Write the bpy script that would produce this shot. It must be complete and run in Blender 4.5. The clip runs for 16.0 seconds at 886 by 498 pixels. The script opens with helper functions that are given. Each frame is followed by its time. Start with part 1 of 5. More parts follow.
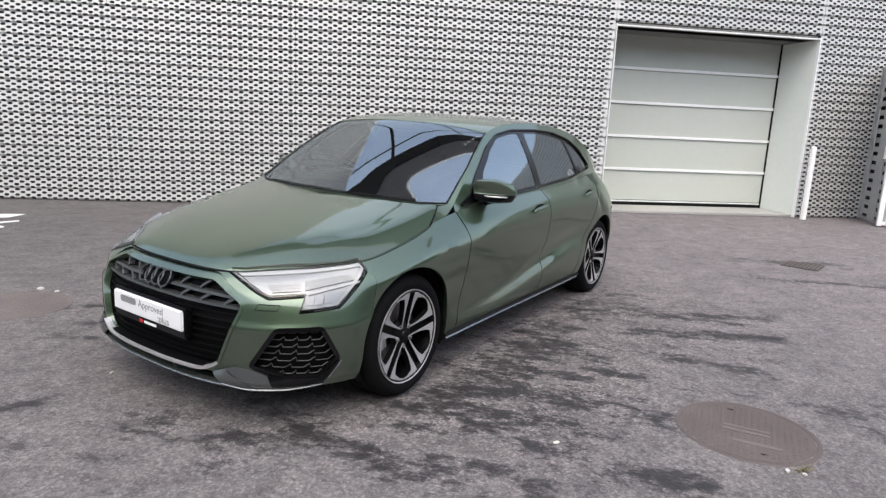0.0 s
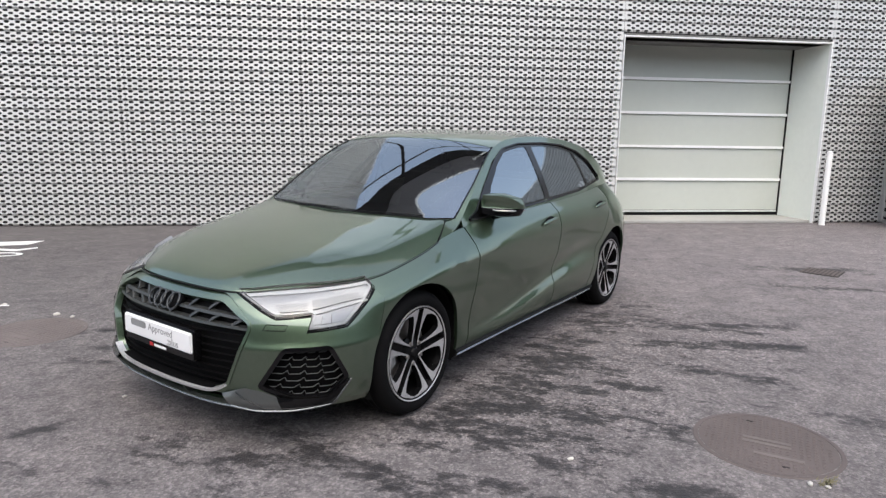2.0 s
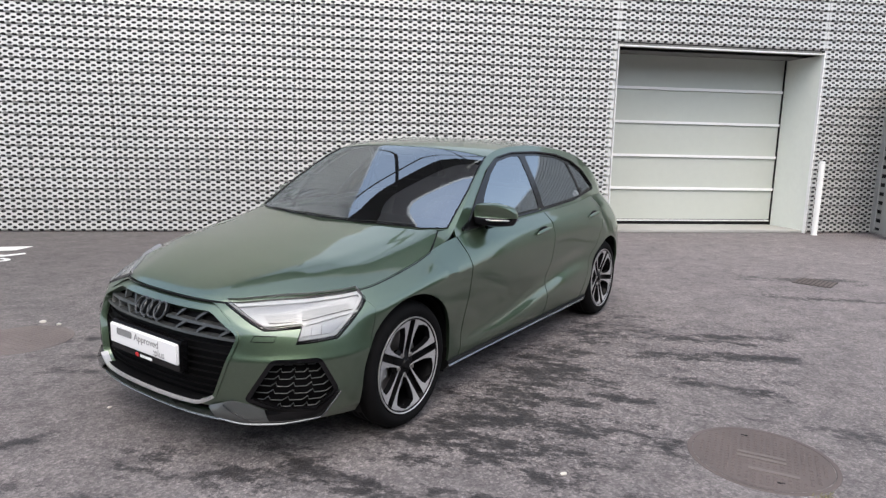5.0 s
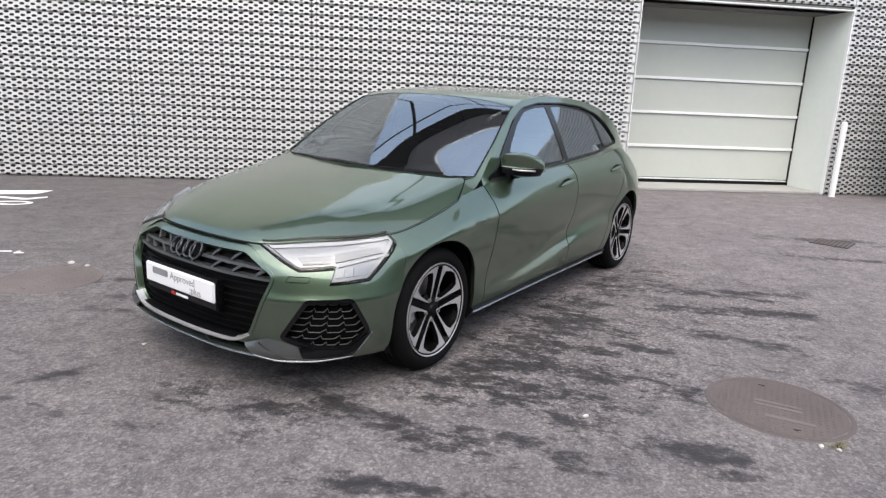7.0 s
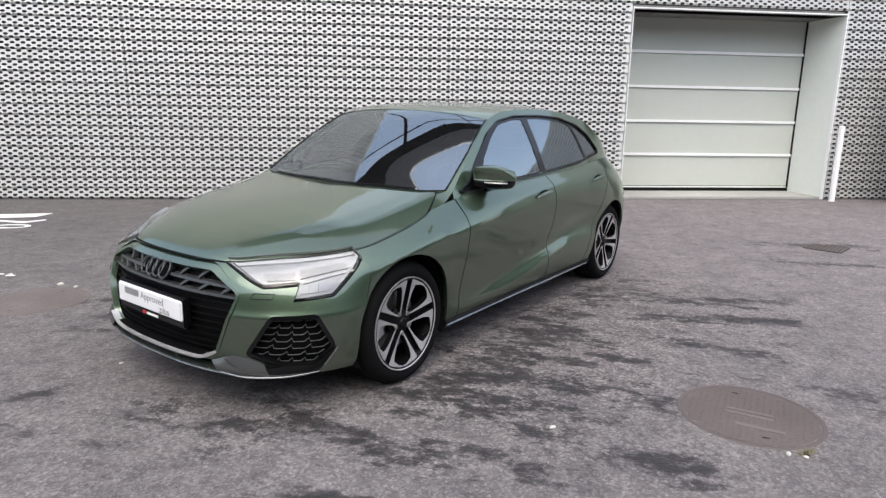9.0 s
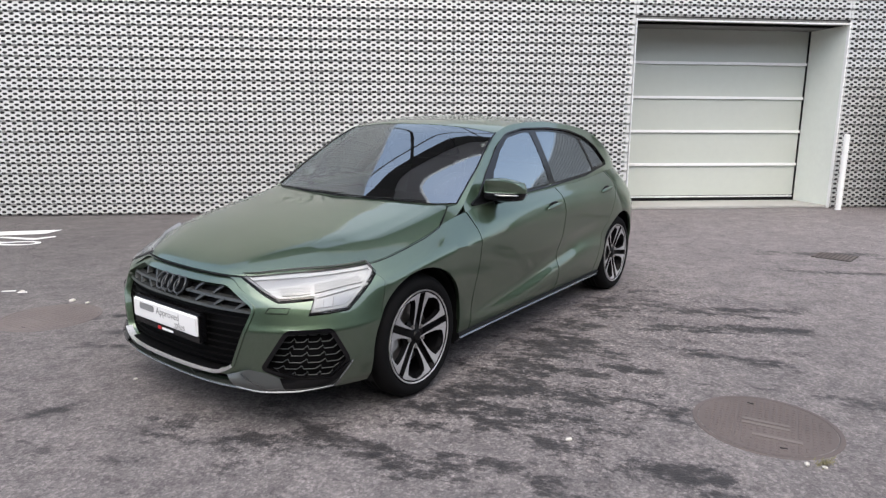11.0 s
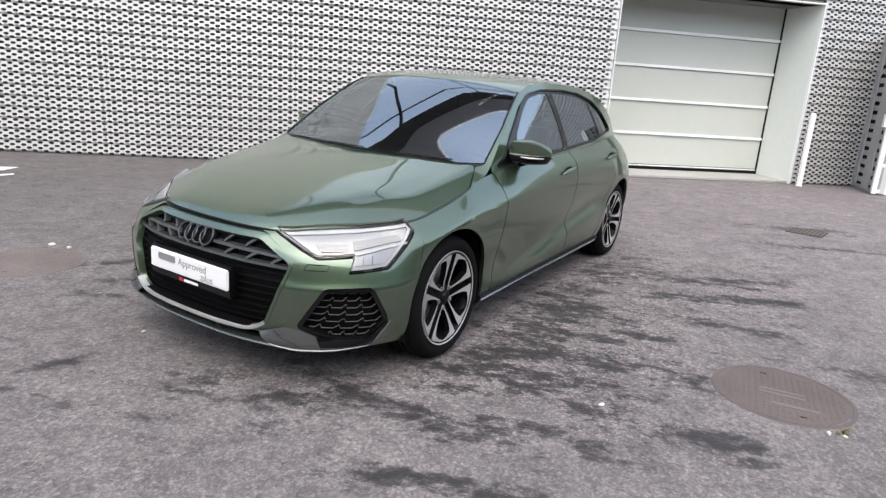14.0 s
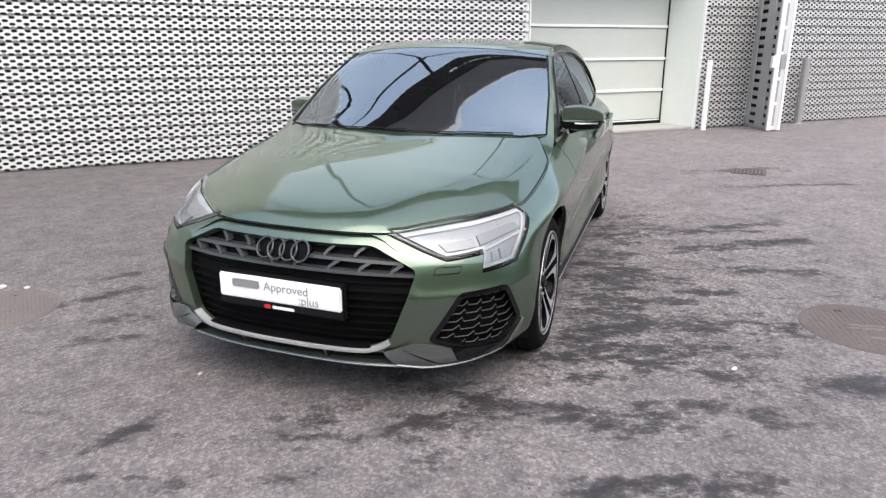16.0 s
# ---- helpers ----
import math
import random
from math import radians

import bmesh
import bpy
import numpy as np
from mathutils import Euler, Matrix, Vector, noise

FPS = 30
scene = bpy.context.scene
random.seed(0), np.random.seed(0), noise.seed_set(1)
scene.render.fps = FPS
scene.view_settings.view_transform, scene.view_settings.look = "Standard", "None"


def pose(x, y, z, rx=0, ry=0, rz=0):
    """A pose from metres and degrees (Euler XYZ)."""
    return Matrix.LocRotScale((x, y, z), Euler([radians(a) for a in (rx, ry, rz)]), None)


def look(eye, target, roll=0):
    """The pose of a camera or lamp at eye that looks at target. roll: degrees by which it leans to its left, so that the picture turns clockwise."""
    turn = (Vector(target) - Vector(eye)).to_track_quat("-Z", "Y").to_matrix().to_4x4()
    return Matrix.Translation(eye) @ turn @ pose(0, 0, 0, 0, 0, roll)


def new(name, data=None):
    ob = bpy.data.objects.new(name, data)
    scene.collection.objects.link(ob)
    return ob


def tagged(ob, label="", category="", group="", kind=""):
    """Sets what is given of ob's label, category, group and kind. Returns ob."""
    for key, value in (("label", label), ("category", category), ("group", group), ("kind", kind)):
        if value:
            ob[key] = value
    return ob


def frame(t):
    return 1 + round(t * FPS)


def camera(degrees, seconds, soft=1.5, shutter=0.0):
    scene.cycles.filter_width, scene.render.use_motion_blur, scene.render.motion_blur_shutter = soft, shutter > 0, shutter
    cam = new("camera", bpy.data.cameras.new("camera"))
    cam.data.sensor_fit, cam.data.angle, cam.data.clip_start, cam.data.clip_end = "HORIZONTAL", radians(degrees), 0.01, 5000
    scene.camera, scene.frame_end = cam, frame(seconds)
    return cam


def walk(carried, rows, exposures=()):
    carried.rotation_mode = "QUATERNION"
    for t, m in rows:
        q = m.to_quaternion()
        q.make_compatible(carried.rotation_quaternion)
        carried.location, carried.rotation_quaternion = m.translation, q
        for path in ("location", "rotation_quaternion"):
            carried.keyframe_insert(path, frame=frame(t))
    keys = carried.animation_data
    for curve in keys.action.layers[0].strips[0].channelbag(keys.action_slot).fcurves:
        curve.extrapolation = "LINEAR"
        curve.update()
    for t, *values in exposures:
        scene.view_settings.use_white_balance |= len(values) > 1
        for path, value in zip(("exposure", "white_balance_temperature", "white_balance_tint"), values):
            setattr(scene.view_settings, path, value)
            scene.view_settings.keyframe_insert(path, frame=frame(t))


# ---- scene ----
cam = camera(69.9, 16.0, soft=1.35)
PATH = [
    (0, (0.313, -3.555, 1.368), (0.627, -1.62, 0.97), 2.6),
    (0.5, (0.318, -3.531, 1.361), (0.632, -1.594, 0.973), 3.2),
    (1, (0.342, -3.491, 1.367), (0.659, -1.554, 0.983), 2.7),
    (1.5, (0.354, -3.488, 1.361), (0.679, -1.544, 1.02), 2.0),
    (2, (0.357, -3.544, 1.364), (0.62, -1.593, 1.014), 0.8),
    (2.5, (0.321, -3.549, 1.366), (0.605, -1.604, 0.995), 1.5),
    (3, (0.313, -3.564, 1.375), (0.61, -1.622, 1.004), 1.0),
    (3.5, (0.344, -3.564, 1.374), (0.639, -1.622, 0.999), 1.2),
    (3.7, (0.348, -3.55, 1.377), (0.642, -1.606, 1.005), 2.2),
    (5.8, (0.375, -3.501, 1.366), (0.65, -1.544, 1.055), 0.7),
    (6, (0.357, -3.506, 1.353), (0.63, -1.553, 1.019), 0.7),
    (6.5, (0.301, -3.55, 1.34), (0.523, -1.616, 0.884), 2.0),
    (7, (0.264, -3.539, 1.336), (0.523, -1.611, 0.871), 2.4),
    (7.5, (0.275, -3.561, 1.343), (0.562, -1.63, 0.908), 2.3),
    (8, (0.355, -3.571, 1.346), (0.634, -1.637, 0.92), 2.7),
    (8.5, (0.431, -3.576, 1.335), (0.681, -1.635, 0.922), 2.3),
    (9, (0.471, -3.584, 1.348), (0.695, -1.642, 0.923), 0.9),
    (9.5, (0.454, -3.596, 1.349), (0.676, -1.646, 0.963), 0.4),
    (10, (0.37, -3.615, 1.353), (0.601, -1.664, 0.98), 0.1),
    (12.3, (0.51, -3.54, 1.35), (0.695, -1.591, 0.942), 0.5),
    (12.5, (0.485, -3.535, 1.337), (0.673, -1.584, 0.939), 0.8),
    (13, (0.39, -3.508, 1.332), (0.551, -1.565, 0.886), 3.9),
    (13.5, (0.137, -3.476, 1.342), (0.444, -1.555, 0.876), 4.8),
    (14, (0.023, -3.467, 1.346), (0.399, -1.571, 0.831), 3.9),
    (14.5, (-0.082, -3.33, 1.324), (0.372, -1.441, 0.85), 4.9),
    (15, (-0.269, -3.2, 1.342), (0.128, -1.283, 0.931), 2.2),
    (15.5, (-0.62, -3.078, 1.344), (-0.061, -1.27, 0.696), 1.7),
    (16, (-0.845, -2.897, 1.295), (-0.107, -1.131, 0.717), -0.5),
]
EXPOSURES = [(0.0, 1.17), (1.5, 1.12), (3.5, 1.17), (6.0, 1.14), (7.0, 1.25), (8.0, 1.19), (9.0, 1.19), (10.0, 1.16), (12.5, 1.19), (13.0, 1.23), (13.5, 1.20), (14.0, 1.37), (14.5, 1.38), (15.0, 1.12), (15.5, 1.43), (16.0, 1.50)]
walk(cam, [(t, look(eye, target, roll)) for t, eye, target, roll in PATH], EXPOSURES)


# ================= world and light =================
SUN_AZ, SUN_EL = 190.0, 58.0
world = bpy.data.worlds.new("sky")
scene.world = world
world.use_nodes = True
wn = world.node_tree.nodes
sky = wn.new("ShaderNodeTexSky")
sky.sky_type, sky.sun_disc = "NISHITA", False
sky.sun_elevation, sky.sun_rotation = radians(SUN_EL), radians(SUN_AZ)
sky.air_density, sky.dust_density, sky.ozone_density = 1.0, 3.0, 1.0
wn["Background"].inputs["Strength"].default_value = 0.15
# thin high cloud: a pale veil over the blue, uneven in broad swathes
wl = world.node_tree.links
cloud_tex = wn.new("ShaderNodeTexNoise")
cloud_tex.inputs["Scale"].default_value, cloud_tex.inputs["Detail"].default_value = 1.3, 5
wl.new(wn.new("ShaderNodeTexCoord").outputs["Generated"], cloud_tex.inputs["Vector"])
veil = wn.new("ShaderNodeMapRange")
veil.inputs["From Min"].default_value, veil.inputs["From Max"].default_value = 0.3, 0.7
veil.inputs["To Min"].default_value, veil.inputs["To Max"].default_value = 0.10, 0.42
wl.new(cloud_tex.outputs["Fac"], veil.inputs["Value"])
cloudy = wn.new("ShaderNodeMix")
cloudy.data_type = "RGBA"
cloudy.inputs["B"].default_value = (6.25, 6.35, 6.3, 1)
wl.new(veil.outputs[0], cloudy.inputs["Factor"]), wl.new(sky.outputs[0], cloudy.inputs["A"])
wl.new(cloudy.outputs["Result"], wn["Background"].inputs["Color"])
sun = new("sun", bpy.data.lights.new("sun", "SUN"))
sun.data.energy, sun.data.angle, sun.data.color = 0.95, radians(74), (1.0, 0.955, 0.857)
sun.matrix_world = look((0, 0, 30), (30 * math.cos(radians(SUN_EL)) * -math.sin(radians(SUN_AZ)), 30 * math.cos(radians(SUN_EL)) * -math.cos(radians(SUN_AZ)), 30 - 30 * math.sin(radians(SUN_EL))))


# ================= materials =================
def material(name, color, rough=0.5, metal=0.0, coat=0.0, spec=0.5):
    """A Principled material; returns (material, nodes, links, bsdf)."""
    m = bpy.data.materials.new(name)
    m.use_nodes = True
    n, l = m.node_tree.nodes, m.node_tree.links
    b = n["Principled BSDF"]
    b.inputs["Base Color"].default_value = (*color, 1)
    b.inputs["Roughness"].default_value = rough
    b.inputs["Metallic"].default_value = metal
    b.inputs["Coat Weight"].default_value = coat
    b.inputs["Coat Roughness"].default_value = 0.03
    b.inputs["Specular IOR Level"].default_value = spec
    return m, n, l, b


def coords(n, l, scale=(1, 1, 1), kind="Object"):
    t = n.new("ShaderNodeTexCoord")
    mp = n.new("ShaderNodeMapping")
    mp.inputs["Scale"].default_value = scale
    l.new(t.outputs[kind], mp.inputs["Vector"])
    return mp.outputs["Vector"]


def noise_tex(n, l, vec, scale, detail=4.0, rough=0.6):
    t = n.new("ShaderNodeTexNoise")
    t.inputs["Scale"].default_value, t.inputs["Detail"].default_value, t.inputs["Roughness"].default_value = scale, detail, rough
    l.new(vec, t.inputs["Vector"])
    return t.outputs["Fac"]


def ramp(n, l, fac, stops):
    r = n.new("ShaderNodeValToRGB")
    e = r.color_ramp.elements
    while len(e) < len(stops):
        e.new(0.5)
    for k, (p, c) in zip(e, stops):
        k.position = p
        k.color = (*c, 1) if len(c) == 3 else c
    l.new(fac, r.inputs["Fac"])
    return r.outputs["Color"]


def mix(n, l, fac, a, b, mode="MIX"):
    m = n.new("ShaderNodeMix")
    m.data_type, m.blend_type = "RGBA", mode
    for sock, v in ((m.inputs["Factor"], fac), (m.inputs["A"], a), (m.inputs["B"], b)):
        if hasattr(v, "is_output"):
            l.new(v, sock)
        elif isinstance(v, tuple):
            sock.default_value = (*v, 1)
        else:
            sock.default_value = v
    return m.outputs["Result"]


def calc(n, l, op, a, b=0.0, clamp=False):
    m = n.new("ShaderNodeMath")
    m.operation, m.use_clamp = op, clamp
    for sock, v in zip(m.inputs, (a, b)):
        if hasattr(v, "is_output"):
            l.new(v, sock)
        else:
            sock.default_value = v
    return m.outputs[0]


def bump(n, l, b, height, strength=0.3, distance=0.01):
    k = n.new("ShaderNodeBump")
    k.inputs["Strength"].default_value, k.inputs["Distance"].default_value = strength, distance
    l.new(height, k.inputs["Height"])
    l.new(k.outputs[0], b.inputs["Normal"])


def worn(name, color, rough=0.5, metal=0.0, coat=0.0, vary=0.15, scale=8.0, relief=0.1, depth=0.002, spec=0.5):
    """A material with soft stains, fine grain and a little relief."""
    m, n, l, b = material(name, color, rough, metal, coat, spec)
    v = coords(n, l)
    big, fine = noise_tex(n, l, v, scale * 0.2), noise_tex(n, l, v, scale * 6, 6)
    f = calc(n, l, "MULTIPLY_ADD", big, 0.65)
    n[-1].inputs[2].default_value = 0.0
    f = calc(n, l, "ADD", f, calc(n, l, "MULTIPLY", fine, 0.35))
    dark, light = tuple(c * (1 - vary) for c in color), tuple(min(1, c * (1 + vary)) for c in color)
    l.new(ramp(n, l, f, ((0.3, dark), (0.7, light))), b.inputs["Base Color"])
    r = calc(n, l, "MULTIPLY_ADD", fine, 0.2)
    n[-1].inputs[2].default_value = rough - 0.1
    l.new(r, b.inputs["Roughness"])
    bump(n, l, b, fine, relief, depth)
    return m


def glass_mat(name, tint, gloss=(0.84, 0.93, 1.0), ior=4.0, dusty=0.008):
    """Thin tinted glass: a clear tinted pane with mirror gloss by Fresnel."""
    m, n, l, b = material(name, (0, 0, 0))
    n.remove(b)
    tr, gl, mx, fr = n.new("ShaderNodeBsdfTransparent"), n.new("ShaderNodeBsdfGlossy"), n.new("ShaderNodeMixShader"), n.new("ShaderNodeFresnel")
    tr.inputs[0].default_value = (*tint, 1)
    gl.inputs[0].default_value, gl.inputs["Roughness"].default_value = (*gloss, 1), 0.005
    fr.inputs["IOR"].default_value = ior
    dust, film = n.new("ShaderNodeBsdfDiffuse"), n.new("ShaderNodeMixShader")
    dust.inputs[0].default_value, film.inputs[0].default_value = (0.6, 0.6, 0.6, 1), dusty
    l.new(tr.outputs[0], film.inputs[1]), l.new(dust.outputs[0], film.inputs[2])
    l.new(fr.outputs[0], mx.inputs[0]), l.new(film.outputs[0], mx.inputs[1]), l.new(gl.outputs[0], mx.inputs[2])
    l.new(mx.outputs[0], n["Material Output"].inputs["Surface"])
    return m


def paint_mat():
    m, n, l, b = material("green_metallic_paint", (0.060, 0.10, 0.060), 0.31, 0.90, 1.0)
    v = coords(n, l)
    fl = n.new("ShaderNodeTexVoronoi")
    fl.inputs["Scale"].default_value = 900
    l.new(v, fl.inputs["Vector"])
    big = noise_tex(n, l, v, 1.5, 2)
    col = ramp(n, l, fl.outputs["Color"], ((0.2, (0.077, 0.115, 0.073)), (0.8, (0.118, 0.167, 0.110))))
    dusty = mix(n, l, calc(n, l, "MULTIPLY", big, 0.05), col, (0.15, 0.16, 0.14))
    b.inputs["Coat IOR"].default_value = 1.78
    b.inputs["Specular Tint"].default_value = (0.75, 0.86, 0.72, 1)
    l.new(dusty, b.inputs["Base Color"])
    bump(n, l, b, noise_tex(n, l, v, 60, 2), 0.012, 0.002)
    return m


PAINT = paint_mat()
GRILLE_BLACK = worn("black_grille_plastic", (0.0035, 0.0035, 0.0038), 0.6, 0, 0, 0.2, 20, 0.05, spec=0.06)
GLOSS_BLACK = worn("gloss_black_plastic", (0.004, 0.004, 0.0045), 0.14, 0, 0, 0.2, 20, 0.02, spec=0.35)
MATT_BLACK = worn("matt_black_plastic", (0.006, 0.006, 0.0064), 0.6, 0, 0, 0.25, 20, 0.15, spec=0.15)
RUBBER = worn("tyre_rubber", (0.006, 0.006, 0.0064), 0.75, 0, 0, 0.3, 15, 0.3, spec=0.08)
GREY_TRIM = worn("grey_satin_trim", (0.19, 0.20, 0.20), 0.25, 0.6, 0.5, 0.1, 12, 0.03)
GRILLE_GREY = worn("dark_grey_grille_bar", (0.042, 0.045, 0.045), 0.34, 0.2, 0, 0.15, 20, 0.05, spec=0.4)
EMBLEM_GREY = worn("grey_emblem", (0.052, 0.055, 0.058), 0.3, 0.4, 0, 0.1, 20, 0.03)
ALLOY = worn("machined_alloy", (0.46, 0.46, 0.47), 0.30, 0.45, 0.3, 0.06, 20, 0.01)
DARK_ALLOY = worn("black_painted_alloy", (0.004, 0.004, 0.0045), 0.4, 0.0, 0, 0.2, 20, 0.05, spec=0.15)
STEEL = worn("brake_steel", (0.35, 0.34, 0.33), 0.4, 0.9, 0, 0.2, 20, 0.1)
INTERIOR = worn("black_interior", (0.012, 0.012, 0.013), 0.75, 0, 0, 0.3, 20, 0.1)
GLASS = glass_mat("windscreen_glass", (0.48, 0.53, 0.51))
DARK_GLASS = glass_mat("tinted_side_glass", (0.06, 0.066, 0.066), dusty=0.002)
LENS = glass_mat("headlight_lens", (0.93, 0.94, 0.95), (0.9, 0.9, 0.9), 1.45, 0.01)
CHROME = worn("headlight_chrome", (0.35, 0.35, 0.36), 0.30, 0.4, 0, 0.05, 20, 0.02)
LIGHT_STRIP = worn("frosted_light_strip", (0.46, 0.47, 0.48), 0.45, 0, 0, 0.06, 20, 0.02)
LAMP_GREY = worn("headlight_grey", (0.25, 0.255, 0.26), 0.45, 0.3, 0.4, 0.1, 20, 0.04)
WHITE_PLATE = worn("white_plate_card", (0.76, 0.76, 0.77), 0.4, 0, 0.2, 0.03, 8, 0.02)
INK = worn("grey_ink", (0.22, 0.22, 0.225), 0.6, 0, 0, 0.1, 30, 0.02)
WHITE_INK = worn("white_ink", (0.8, 0.8, 0.8), 0.5, 0, 0, 0.05, 30, 0.02)
RED_INK = worn("red_ink", (0.5, 0.02, 0.025), 0.5, 0, 0, 0.1, 30, 0.02)
FACADE = worn("pressed_aluminium_sheet", (0.475, 0.475, 0.466), 0.45, 0.25, 0, 0.07, 2.0, 0.05)
BACKING = worn("dark_wall_behind_sheet", (0.022, 0.022, 0.023), 0.9, 0, 0, 0.3, 2.0, 0.2)
WHITE_METAL = worn("white_painted_steel", (0.82, 0.82, 0.81), 0.35, 0, 0.1, 0.05, 3.0, 0.05)
DOOR_PANEL = worn("pale_grey_green_door_sheet", (0.48, 0.505, 0.462), 0.45, 0, 0, 0.05, 1.5, 0.04)
REVEAL = worn("pale_plaster", (0.73, 0.757, 0.70), 0.7, 0, 0, 0.06, 2.0, 0.1)
GREY_METAL = worn("grey_galvanised_steel", (0.36, 0.36, 0.36), 0.5, 0.5, 0, 0.15, 6.0, 0.08)
GATE_GREY = worn("pale_grey_coated_steel", (0.39, 0.39, 0.385), 0.5, 0.2, 0, 0.12, 6.0, 0.08)
CONCRETE = worn("concrete", (0.36, 0.355, 0.335), 0.85, 0, 0, 0.2, 3.0, 0.4, 0.004)
IRON = worn("cast_iron_cover", (0.095, 0.077, 0.073), 0.8, 0.0, 0, 0.25, 8.0, 0.2)
RED_IRON = worn("rusty_cast_iron_cover", (0.125, 0.105, 0.100), 0.8, 0.0, 0, 0.25, 8.0, 0.2)
ROAD_WHITE = worn("worn_white_road_paint", (0.72, 0.72, 0.70), 0.7, 0, 0, 0.12, 6.0, 0.2)
LIP_GREY = worn("grey_green_satin_lip", (0.060, 0.068, 0.062), 0.3, 0.3, 0.3, 0.1, 12, 0.03)
SLAB_GREY = worn("grey_slab_soffit", (0.48, 0.48, 0.49), 0.7, 0, 0, 0.15, 2.0, 0.1)
DARK_CLADDING = worn("dark_grey_cladding", (0.03, 0.031, 0.035), 0.5, 0.2, 0, 0.2, 2.0, 0.1)
# dark colour of the added walls that stay out of view
FAR_WALL = worn("unseen_wall_dark", (0.035, 0.036, 0.034), 0.8, 0, 0, 0.25, 1.0, 0.2)
WEB_GREY = worn("pale_grey_web", (0.55, 0.55, 0.55), 0.5, 0.1, 0, 0.1, 6.0, 0.05)
DOOR_SOFFIT = worn("grey_soffit", (0.16, 0.158, 0.15), 0.7, 0, 0, 0.15, 2.0, 0.1)
DRAIN_FLOOR = worn("silted_drain", (0.035, 0.033, 0.030), 0.9, 0, 0, 0.5, 20, 0.4)
BLADE_GREY = worn("dark_satin_blade", (0.050, 0.053, 0.053), 0.16, 0.0, 0.0, 0.1, 12, 0.004, spec=0.8)
MOSS = worn("dry_moss", (0.16, 0.145, 0.08), 0.9, 0, 0, 0.35, 60.0, 0.2)
PEBBLE = worn("pale_pebble", (0.52, 0.50, 0.46), 0.8, 0, 0, 0.15, 40.0, 0.4)


def asphalt_mat():
    m, n, l, b = material("worn_asphalt", (0.1, 0.1, 0.1), 0.8)
    v = coords(n, l)
    chips = n.new("ShaderNodeTexVoronoi")
    chips.inputs["Scale"].default_value = 95
    l.new(v, chips.inputs["Vector"])
    grain = noise_tex(n, l, v, 190, 3, 0.7)
    speck = noise_tex(n, l, v, 34, 5, 0.75)
    mottle = noise_tex(n, l, v, 9.0, 5, 0.7)
    broad = noise_tex(n, l, v, 0.35, 4)
    patchy = noise_tex(n, l, v, 3.0, 6, 0.68)
    stone = ramp(n, l, chips.outputs["Color"], ((0.1, (0.080, 0.075, 0.077)), (0.55, (0.140, 0.131, 0.132)), (0.95, (0.30, 0.285, 0.285))))
    fine = ramp(n, l, grain, ((0.3, (0.085, 0.080, 0.082)), (0.55, (0.150, 0.141, 0.142)), (0.75, (0.25, 0.238, 0.236))))
    base = mix(n, l, 0.5, stone, fine)
    base = mix(n, l, 0.75, base, ramp(n, l, speck, ((0.32, (0.55, 0.54, 0.55)), (0.5, (1.0, 1.0, 1.0)), (0.68, (1.5, 1.47, 1.45)))), "MULTIPLY")
    base = mix(n, l, 1.0, base, ramp(n, l, broad, ((0.3, (0.90, 0.88, 0.88)), (0.7, (1.08, 1.07, 1.05)))), "MULTIPLY")
    base = mix(n, l, 0.8, base, ramp(n, l, patchy, ((0.32, (0.68, 0.67, 0.68)), (0.62, (1.08, 1.05, 1.05)))), "MULTIPLY")
    base = mix(n, l, 0.8, base, ramp(n, l, mottle, ((0.34, (0.62, 0.60, 0.61)), (0.52, (1.0, 0.99, 0.99)), (0.68, (1.16, 1.13, 1.13)))), "MULTIPLY")
    # broad tone over the yard: darker to the left rear, paler to the right rear
    side_tone = n.new("ShaderNodeAttribute")
    side_tone.attribute_name = "side_tone"
    base = mix(n, l, 1.0, base, ramp(n, l, side_tone.outputs["Fac"], ((0.0, (0.78, 0.79, 0.78)), (0.5, (1.0, 1.0, 1.0)), (1.0, (1.30, 1.29, 1.30)))), "MULTIPLY")
    # oily stains with ragged edges, drawn out along the fall of the yard
    rot = n.new("ShaderNodeMapping")
    rot.inputs["Rotation"].default_value = (0, 0, radians(24))
    l.new(v, rot.inputs["Vector"])
    st = n.new("ShaderNodeMapping")
    st.inputs["Scale"].default_value = (1.0, 2.5, 1)
    l.new(rot.outputs[0], st.inputs["Vector"])
    streak = noise_tex(n, l, st.outputs[0], 2.6, 10, 0.78)
    # this mask also holds the shade painted beside the car
    att = n.new("ShaderNodeAttribute")
    att.attribute_name = "stain_and_shade"
    ragged = noise_tex(n, l, v, 14, 8, 0.8)
    worn_in = calc(n, l, "ADD", calc(n, l, "MULTIPLY", streak, 0.6), calc(n, l, "MULTIPLY", ragged, 0.4))
    worn_in = calc(n, l, "MULTIPLY_ADD", worn_in, 1.8)
    n[-1].inputs[2].default_value = -0.4
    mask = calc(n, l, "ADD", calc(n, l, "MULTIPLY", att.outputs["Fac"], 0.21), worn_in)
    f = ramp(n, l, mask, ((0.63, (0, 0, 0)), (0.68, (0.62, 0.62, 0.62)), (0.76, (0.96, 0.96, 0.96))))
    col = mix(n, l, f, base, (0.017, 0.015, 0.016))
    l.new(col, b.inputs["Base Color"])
    l.new(ramp(n, l, mask, ((0.63, (0.85, 0.85, 0.85)), (0.75, (0.66, 0.66, 0.66)))), b.inputs["Roughness"])
    bump(n, l, b, calc(n, l, "ADD", calc(n, l, "MULTIPLY", speck, 0.6), calc(n, l, "MULTIPLY", chips.outputs["Distance"], 0.6)), 0.6, 0.008)
    return m


ASPHALT = asphalt_mat()


